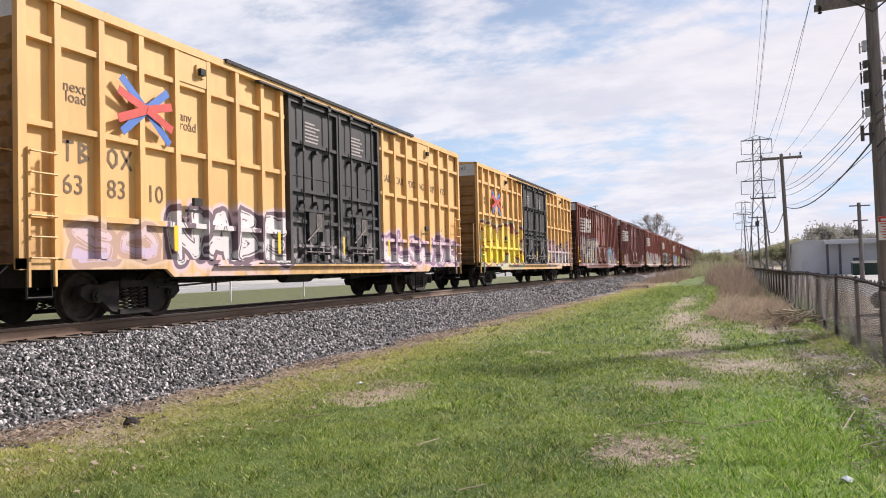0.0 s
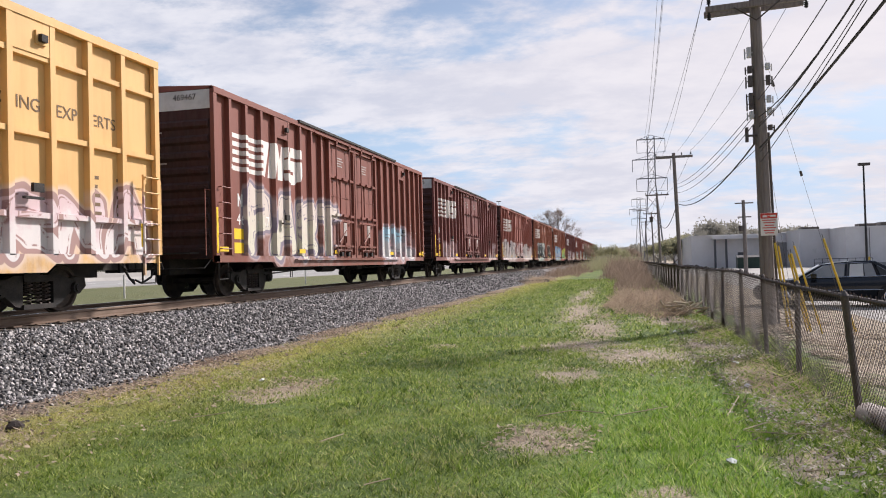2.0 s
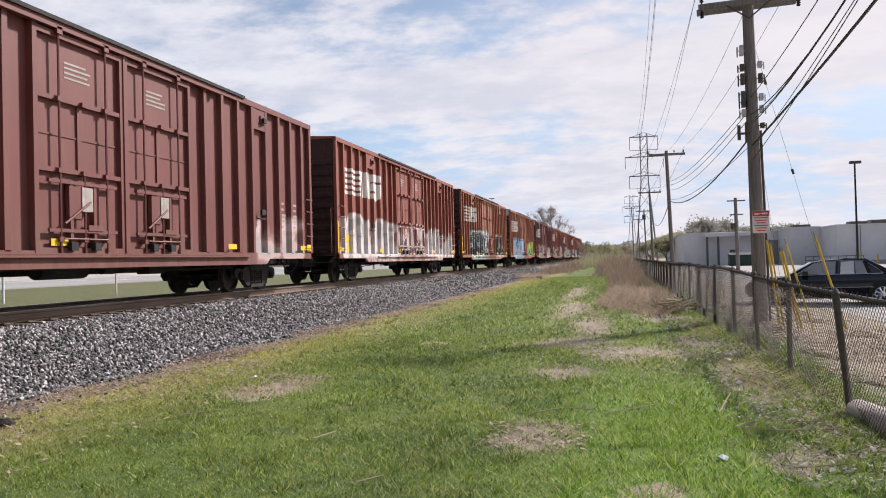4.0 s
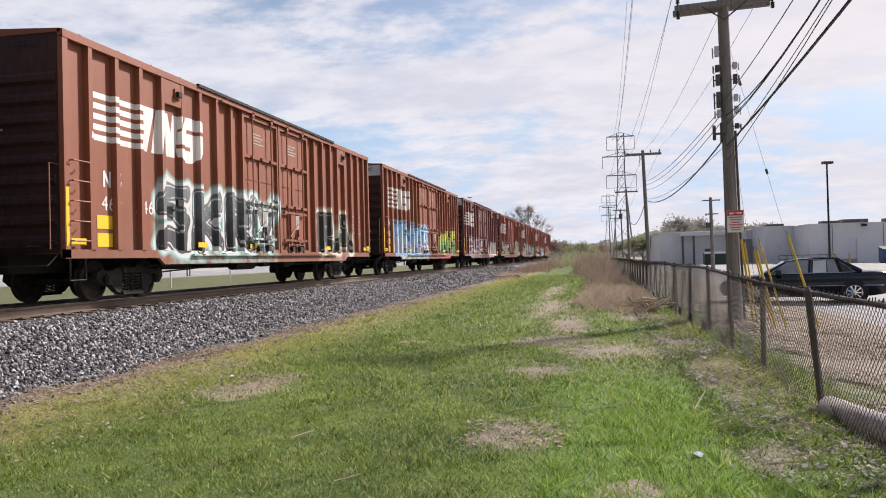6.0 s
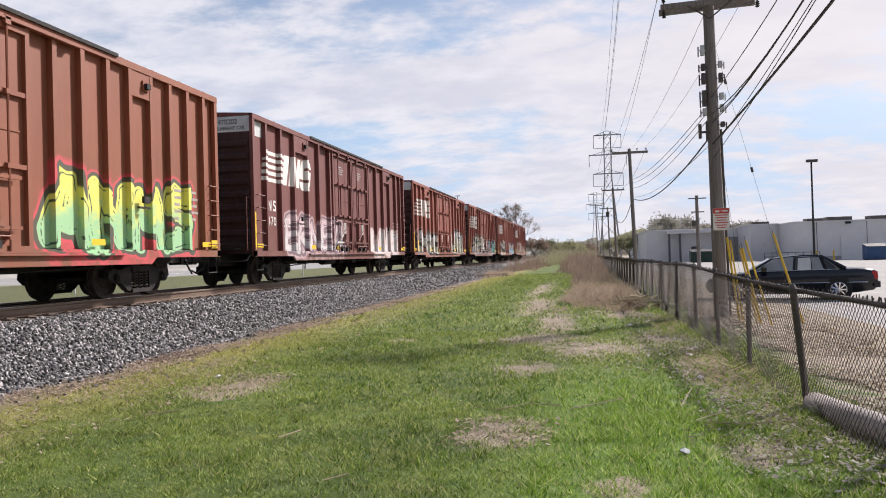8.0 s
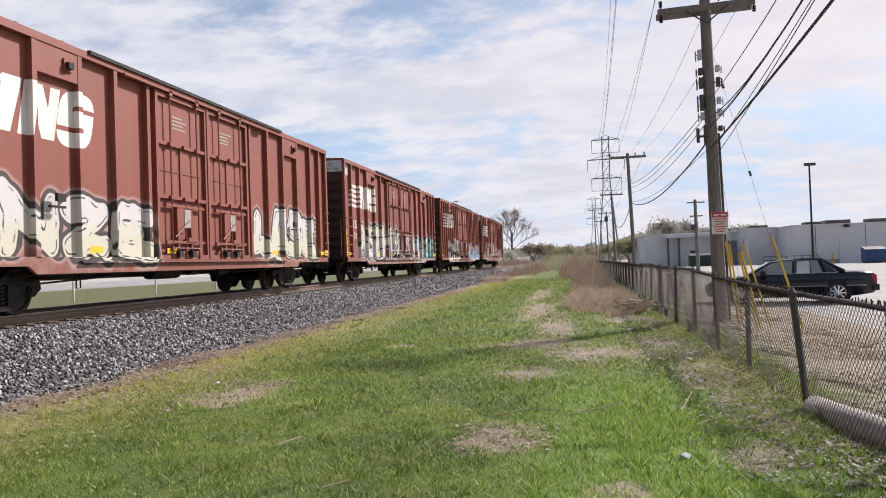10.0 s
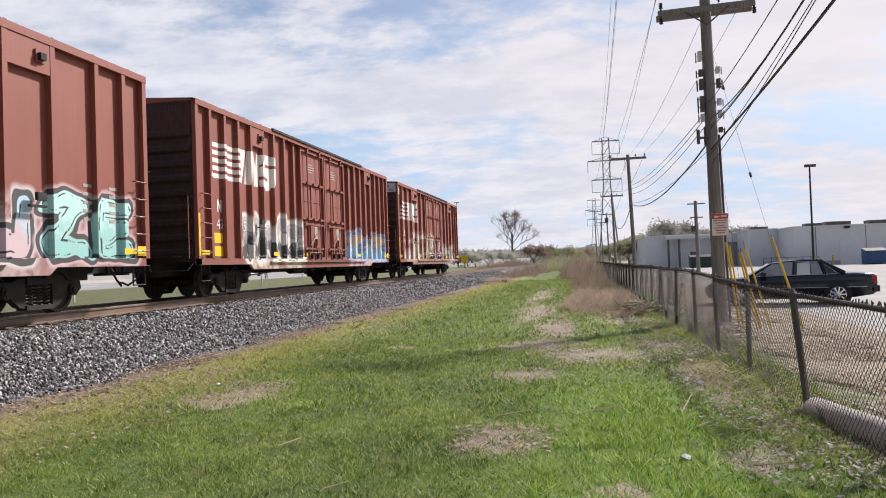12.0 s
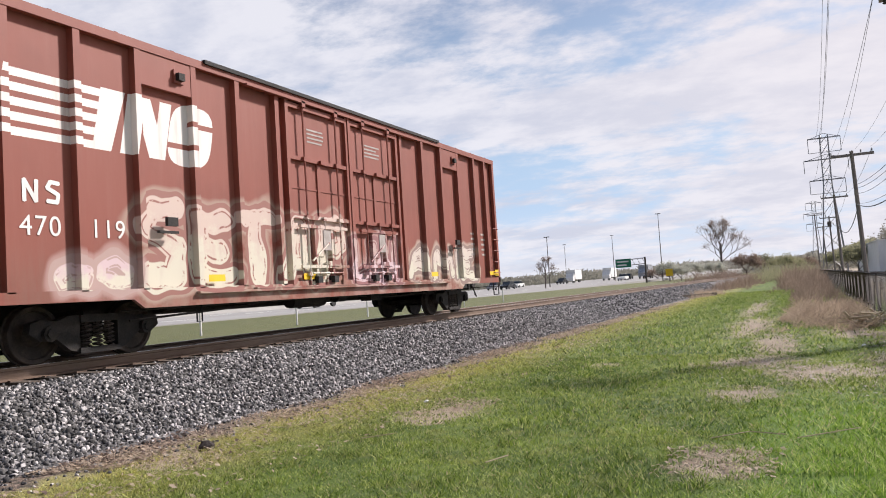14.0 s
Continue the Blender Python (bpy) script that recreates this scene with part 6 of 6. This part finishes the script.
def sliver_mesh(name, pts, tips, w, mat):
    """Thin upright triangles from root points to tips."""
    n = len(pts)
    side = np.cross(tips - pts, np.array([0.3, 0.9, 0.2]))
    side /= np.linalg.norm(side, axis=1)[:, None] + 1e-9
    w = np.broadcast_to(np.asarray(w), (n,))[:, None]
    v = np.stack([pts - side * w, pts + side * w, tips], 1).reshape(-1, 3)
    return big_mesh(name, v, np.arange(3 * n).reshape(-1, 3), mat)


def brush(seed, x0, x1, y0, y1, count, h, mat, w, label, name="brush", spread=0.35, z=0.0):
    rng = np.random.default_rng(seed)
    xs, ys = rng.uniform(x0, x1, count), rng.uniform(y0, y1, count)
    inside = np.minimum.reduce([(xs - x0) / (0.3 * (x1 - x0)), (x1 - xs) / (0.3 * (x1 - x0)), (ys - y0) / (0.2 * (y1 - y0)), (y1 - ys) / (0.2 * (y1 - y0))])
    keep = np.array([e + 1.1 * noise.noise((a * 0.9, b * 0.35, seed + 0.5)) for e, a, b in zip(inside, xs, ys)]) > rng.uniform(0, 0.8, count)
    xs, ys = xs[keep], ys[keep]
    count = len(xs)
    hump = np.array([0.45 + 1.0 * (noise.noise((a * 0.5, b * 0.25, seed)) + 0.4) for a, b in zip(xs, ys)])
    edge = np.clip(np.minimum((xs - x0), (x1 - xs)) / (0.18 * (x1 - x0)), 0.35, 1)
    hh = h * np.clip(hump, 0.25, 1.3) * edge * rng.uniform(0.35, 1.0, count)
    pts = np.stack([xs, ys, np.full(count, z) + hh * rng.uniform(0, 0.45, count)], 1)
    tips = pts + np.stack([rng.normal(0, spread, count) * hh, rng.normal(0, spread, count) * hh, hh * rng.uniform(0.4, 0.75, count)], 1)
    return thing(name, sliver_mesh(name, pts, tips, w * rng.uniform(0.5, 1.3, count), mat), None, label, "brush", kind="stuff")


brush(1, -0.9, 1.9, 20.5, 36, 9000, 0.52, REED, 0.009, "tan dead grass and weeds beside the fence", "dry_grass", 0.45)
brush(10, -0.7, 1.9, 20.5, 34, 2200, 0.55, TWIG, 0.007, "thin brown stems among the dead grass", "dry_grass", 0.7)
brush(2, -0.9, 1.7, 34, 62, 5200, 1.05, TWIG, 0.011, "brown leafless brush along the fence", spread=0.3)
brush(3, -2.6, 2.0, 54, 120, 9000, 2.1, TWIG, 0.019, "brown leafless brush along the fence", spread=0.28)
brush(4, -8.2, -4.5, 68, 130, 6000, 1.5, TWIG, 0.02, "brown brush beside the ballast", spread=0.3)
brush(5, -8.2, -5.5, 52, 66, 1600, 0.6, REED, 0.014, "dry weeds beside the ballast", "dry_grass")
brush(6, -7.5, 3.0, 95, 200, 9000, 2.6, SPRING, 0.04, "green brush coming into leaf")
brush(7, 1.2, 2.3, 6.5, 20, 1500, 0.16, REED, 0.005, "dead stems and litter at the fence foot", "litter", 1.2)
brush(11, 1.3, 2.5, 5.0, 24, 5000, 0.15, BLADE, 0.006, "green weeds at the fence foot", "weeds", 0.6)
brush(9, -17, -9, 105, 170, 6000, 2.4, TWIG, 0.035, "brown brush beyond the curve")


def grow(mb, p, d, length, r, depth, rng, tips):
    q = p + d * length
    mb.rod(p, q, r, r * 0.68, 7 if depth > 3 else 4, False)
    if depth == 0:
        tips.append(q)
        return
    for k in range(3 if depth > 1 else 4):
        if depth > 2 and k == 2 and rng.random() < 0.4:
            continue
        nd_ = (d + Vector((rng.uniform(-0.6, 0.6), rng.uniform(-0.6, 0.6), rng.uniform(-0.05, 0.55)))).normalized()
        grow(mb, q, nd_, length * rng.uniform(0.62, 0.85), r * 0.62, depth - 1, rng, tips)


def bare_tree(x, y, z, h, seed, label, r=0.3, depth=5):
    ob = tagged(new("tree"), label, "tree")
    ob.matrix_basis = pose(x, y, z)
    rng = random.Random(seed)
    mb, tips = MB(), []
    top = Vector((0.03 * h, 0, h * 0.62))
    mb.line([(0, 0, -0.3), (0.02 * h, 0, h * 0.3), top], r * 0.8, 8)
    for k in range(9):
        a = k * 2.4 + rng.uniform(-0.3, 0.3)
        f = 0.28 + 0.36 * k / 8
        wide = 0.95 - 0.07 * k
        grow(mb, Vector((0.02 * h, 0, h * f)), Vector((math.cos(a) * wide, math.sin(a) * wide, 0.75)).normalized(), h * (0.2 - 0.008 * k), r * 0.36, depth - 2, rng, tips)
    part("trunk", mb, BARK, ob)
    g = np.random.default_rng(seed)
    base = np.array([tuple(t) for t in tips for _ in range(4)])
    tw = sliver_mesh("twigs", base, base + g.normal(0, 0.05 * h, base.shape) + np.array([0, 0, 0.02 * h]), 0.009, TWIG)
    tagged(part("twig_spray", tw, None, ob), kind="stuff")
    return ob


def leafy(x, y, z, h, w, seed, mat, label, n=1800, name="tree"):
    """Trunk with limbs and an uneven crown of small leaves."""
    ob = tagged(new(name), label, "tree" if name == "tree" else "bush")
    ob.matrix_basis = pose(x, y, z)
    rng = random.Random(seed)
    g = np.random.default_rng(seed)
    mb, tips = MB(), []
    mb.rod((0, 0, -0.3), (0, 0, h * 0.3), 0.03 * h, 0.022 * h, 7)
    for k in range(5):
        a = k * 1.3 + rng.uniform(-0.3, 0.3)
        grow(mb, Vector((0, 0, h * (0.15 + 0.04 * k))), Vector((math.cos(a) * 0.7 * w / h, math.sin(a) * 0.7 * w / h, 0.7)).normalized(), h * 0.26, 0.013 * h, 2, rng, tips)
    part("trunk", mb, BARK, ob)
    t = np.array([tuple(q) for q in tips])
    c = t[g.integers(0, len(t), n)] + g.normal(0, 0.075 * h, (n, 3)) * np.array([w / h * 1.3, w / h * 1.3, 1])
    c[:, 2] = np.clip(c[:, 2], 0.06 * h, h * 1.05)
    s = 0.028 * h
    tagged(part("crown", sliver_mesh("crown", c, c + g.normal(0, s * 1.4, (n, 3)), s * 0.6, mat), None, ob), kind="stuff")
    return ob


def build_trees():
    bare_tree(-15.6, 165.0, 0.6, 11.4, 4, "bare spreading tree beyond the tracks", 0.26, 6)
    bare_tree(-38, 118, 0.8, 5.2, 9, "small bare tree by the highway", 0.14, 5)
    for k, (x, y, h, w, mt, lab) in enumerate(((-23.5, 150, 4.4, 4.2, BLOSSOM, "white blossoming shrub beyond the railway"), (-19.5, 155, 4.2, 4.0, BLOSSOM, "white blossoming shrub beyond the railway"), (-21.4, 150, 3.6, 3.8, BLOSSOM, "white blossoming shrub beyond the railway"), (-15.5, 152, 3.8, 3.8, BLOSSOM, "white blossoming shrub beyond the railway"),
                                               (-10.8, 165, 5.4, 6, TWIG, "brown shrub with opening buds"), (-8.6, 185, 6.4, 6, SPRING, "green shrub coming into leaf"), (-5, 210, 7, 7, SPRING, "green shrub coming into leaf"), (-2.5, 230, 6, 7, SPRING, "green shrub coming into leaf"),
                                               (0.5, 250, 6.5, 8, TWIG, "brown shrub with opening buds"), (-26, 170, 4.2, 5, SPRING, "green shrub coming into leaf"), (-30, 175, 3.8, 5, TWIG, "leafless brown shrub by the highway"))):
        leafy(x, y, 0.3, h * (0.8 if 4 < k < 9 else 1), w, 20 + k, mt, lab, 1800, "bush")
    for k, (x, y, h) in enumerate(((8.0, 145, 5.6), (10.0, 160, 6.6), (11.6, 178, 6.4), (6.3, 175, 5.4), (24, 205, 11), (20.5, 200, 11), (41, 230, 10.5), (45.5, 235, 10), (36, 225, 10), (15.5, 190, 8))):
        leafy(x, y, -0.2, h, h * 0.95, 50 + k, SPRING if k < 4 else FAR_WOOD, "tree coming into leaf behind the store", 2200)
    # far woods beyond the highway and along the line
    rng = np.random.default_rng(77)
    n = 60000
    xs, ys = rng.uniform(-420, 40, n), rng.uniform(380, 520, n)
    top = np.array([6.2 + 0.006 * (a + 200) + 2.4 * noise.noise((a * 0.03, 0, 0)) + 1.8 * noise.noise((a * 0.16, 1, 0)) for a in xs])
    zs = rng.uniform(0, 1, n) ** 0.8 * top
    p = np.stack([xs, ys, zs], 1)
    thing("far_woods", sliver_mesh("far_woods", p, p + rng.normal(0, 0.8, p.shape) + np.array([0, 0, 0.3]), 0.5, FAR_WOOD), None, "hazy line of distant woods on the horizon", "woods", kind="stuff")


build_trees()


# ---- small things on the grass ----
STRAW = surface("dry_stick", (0.42, 0.34, 0.23), 0.9, 0.0, 0.3, 6.0, 0.2)
PAPER = surface("white_litter", (0.7, 0.72, 0.7), 0.8, 0.0, 0.1, 6.0, 0.1)
DARK_EARTH = surface("dark_clod", (0.06, 0.045, 0.04), 0.95, 0.0, 0.4, 8.0, 0.5)


def flakes(seed, boxes, size, mat, label, slim=1.0):
    """Flat curled bits of leaf, bark and paper strewn over the ground."""
    rng = np.random.default_rng(seed)
    V = []
    for x0, x1, y0, y1, n, z in boxes:
        xx, yy = x0 + (x1 - x0) * np.sqrt(rng.random(n)) if x0 > 0 else rng.uniform(x0, x1, n), rng.uniform(y0, y1, n)
        ok = np.array([noise.noise((p * 0.9, q * 0.7, seed * 0.37)) > -0.12 for p, q in zip(xx, yy)])
        xx, yy = xx[ok], yy[ok]
        n = len(xx)
        c = np.stack([xx, yy, np.full(n, z) + rng.uniform(0.004, 0.03, n)], 1)
        a = rng.uniform(0, 2 * np.pi, n)
        s = size * rng.uniform(0.4, 1.3, n)
        u = np.stack([np.cos(a), np.sin(a), rng.uniform(-0.5, 0.5, n)], 1) * s[:, None]
        w = np.stack([-np.sin(a), np.cos(a), rng.uniform(-0.5, 0.5, n)], 1) * (s * slim * rng.uniform(0.25, 0.8, n))[:, None]
        V.append(np.stack([c - u, c + w, c + u, c - w], 1).reshape(-1, 3))
    V = np.concatenate(V)
    thing("leaf_litter", big_mesh("leaf_litter", V, np.arange(len(V)).reshape(-1, 4), mat), None, label, "litter", kind="stuff")


def clutter():
    flakes(31, ((0.9, 2.2, 5.5, 20, 7000, 0.01), (1.2, 2.6, 3.5, 9, 700, 0.0), (-0.3, 1.6, 10.5, 14.5, 900, 0.0), (-1.6, 0.0, 12.3, 15, 500, 0.0)), 0.026, leaf_material("pale_litter", (0.34, 0.28, 0.23), (0.78, 0.72, 0.65)), "pale dead leaves and bark chips under the fence")
    flakes(32, ((0.6, 2.2, 6.5, 20, 4500, 0.0), (-7.6, -6.6, 4, 42, 12000, 0.01), (-6.6, -5.7, 4, 42, 2500, 0.01), (1.4, 2.6, 3.5, 9, 700, 0.0)), 0.03, leaf_material("brown_litter", (0.13, 0.09, 0.075), (0.33, 0.24, 0.19)), "brown dead leaves along the ground")
    flakes(33, ((2.1, 3.4, 3.5, 26, 12000, -0.05), (3.0, 5.0, 3.5, 24, 14000, -0.12), (4.3, 5.6, 6.5, 24, 1200, -0.145)), 0.045, leaf_material("gravel_litter", (0.30, 0.22, 0.16), (0.90, 0.80, 0.62)), "straw-coloured leaves and gravel beside the car park")
    flakes(34, ((-7.3, -6.5, 4, 44, 16000, 0.014), (-6.6, -4.6, 4, 30, 3000, 0.02), (-5.4, -4.0, 9, 10.2, 350, 0.0), (-1.3, -0.3, 6.3, 7.4, 300, 0.0), (-1.6, 0.2, 16, 30, 800, 0.0)), 0.03, REED, "straw and dead grass on bare earth")
    flakes(35, ((-7.15, -6.45, 4, 50, 22000, 0.02), (-6.6, -5.4, 4, 12, 2500, 0.02), (-1.4, -0.2, 11, 15.5, 700, 0.02), (-4.9, -4.0, 8.4, 10.2, 500, 0.02)), 0.05, leaf_material("bleached_straw", (0.42, 0.32, 0.24), (0.76, 0.64, 0.50)), "bleached straw along the edge of the ballast", 0.16)
    rnd = random.Random(12)
    for pts in (((-2.72, 6.35, 0.05), (-2.60, 6.62, 0.06)), ((-0.95, 7.75, 0.03), (-0.62, 8.0, 0.05), (-0.3, 8.0, 0.03)), ((-0.2, 7.9, 0.02), (0.35, 8.3, 0.05)), ((-1.9, 5.2, 0.03), (-1.75, 5.35, 0.04)),
                ((-4.6, 7.3, 0.03), (-4.3, 7.5, 0.05)), ((0.95, 7.3, 0.03), (1.25, 7.05, 0.07), (1.6, 7.2, 0.05), (1.55, 7.6, 0.04), (1.2, 7.6, 0.05), (0.95, 7.3, 0.04)), ((0.9, 8.0, 0.03), (1.1, 8.7, 0.10), (1.0, 9.3, 0.03)),
                ((1.2, 6.0, 0.03), (1.6, 6.1, 0.05)), ((1.4, 9.2, 0.04), (1.8, 9.6, 0.12), (1.95, 10.1, 0.05))):
        thing("stick", MB().line(pts, 0.006, 5), STRAW, "pale dry stick lying on the grass", "stick", "sticks on the grass")
    for x, y, r in ((0.72, 6.25, 0.05), (-5.1, 9.9, 0.05), (1.35, 9.9, 0.05), (1.5, 12.0, 0.06), (0.9, 17.0, 0.05), (0.6, 4.9, 0.03)):
        mb = MB()
        vs = [(x + r * math.cos(a) * rnd.uniform(0.6, 1.2), y + r * math.sin(a) * rnd.uniform(0.6, 1.2), rnd.uniform(0.01, 0.04)) for a in [k * math.pi / 4 for k in range(8)]] + [(x, y, 0.05), (x, y, 0.0)]
        mb.add(vs, [(k, (k + 1) % 8, 8) for k in range(8)] + [((k + 1) % 8, k, 9) for k in range(8)])
        thing("paper_scrap", mb, PAPER, "crumpled pale scrap of litter on the ground", "litter", "scraps of litter")
    for x, y, z, r in ((-7.75, 18.9, 0.12, 0.11), (-6.2, 6.6, 0.03, 0.09)):
        mb = MB()
        vs = [(x + r * math.cos(a) * rnd.uniform(0.8, 1.3) * c, y + r * math.sin(a) * rnd.uniform(0.8, 1.3) * c, z + r * s_) for s_, c in ((-0.4, 0.9), (0.3, 0.9), (0.8, 0.4)) for a in [k * math.pi / 4 for k in range(8)]]
        fs = [(a * 8 + k, a * 8 + (k + 1) % 8, a * 8 + 8 + (k + 1) % 8, a * 8 + 8 + k) for a in range(2) for k in range(8)] + [tuple(range(16, 24))]
        thing("earth_clod", mb.add(vs, fs), DARK_EARTH, "dark clod of earth beside the ballast", "clod")
    thing("old_tie", MB().obox(pose(-7.3, 55.6, 0.13, 0, 0, 61), 5.4, 0.26, 0.24), TIE, "old dark timber tie dumped beside the ballast", "timber")
    heap = tagged(new("brush_heap"), "small heap of cut branches by the fence", "branches")
    for k in range(60):
        p = Vector((rnd.gauss(1.35, 0.25), rnd.gauss(21.8, 0.5), abs(rnd.gauss(0.12, 0.12))))
        q = p + Vector((rnd.uniform(-0.5, 0.5), rnd.uniform(-0.5, 0.5), rnd.uniform(0, 0.25)))
        part("branch", MB().rod(p, q, rnd.uniform(0.008, 0.03), n=5), STRAW, heap)


clutter()


# ---- what moves ----
def motions():
    for i, car_ob in CARS:
        walk(car_ob, [(t, pose(TRACK_X, car_y(i, t), RAIL_Z)) for t in range(0, 15)])
    # wheels roll with their cars: every wheelset turns at the same rate
    steps = [k / 30 for k in range(421)]
    turns = [(t, math.degrees((16.254 * t - 0.016 * t * t) / 0.412) % 360) for t in steps]
    for ob, y in WHEELS:
        walk(ob, [(t, pose(0, y, 0.412, a)) for t, a in turns])
    for ob, x, y in TRAFFIC:
        walk(ob, [(t, pose(x, y - 14.0 * (t - 13.7), highway_z(y - 14.0 * (t - 13.7)) + 0.02)) for t in range(0, 15)])


motions()
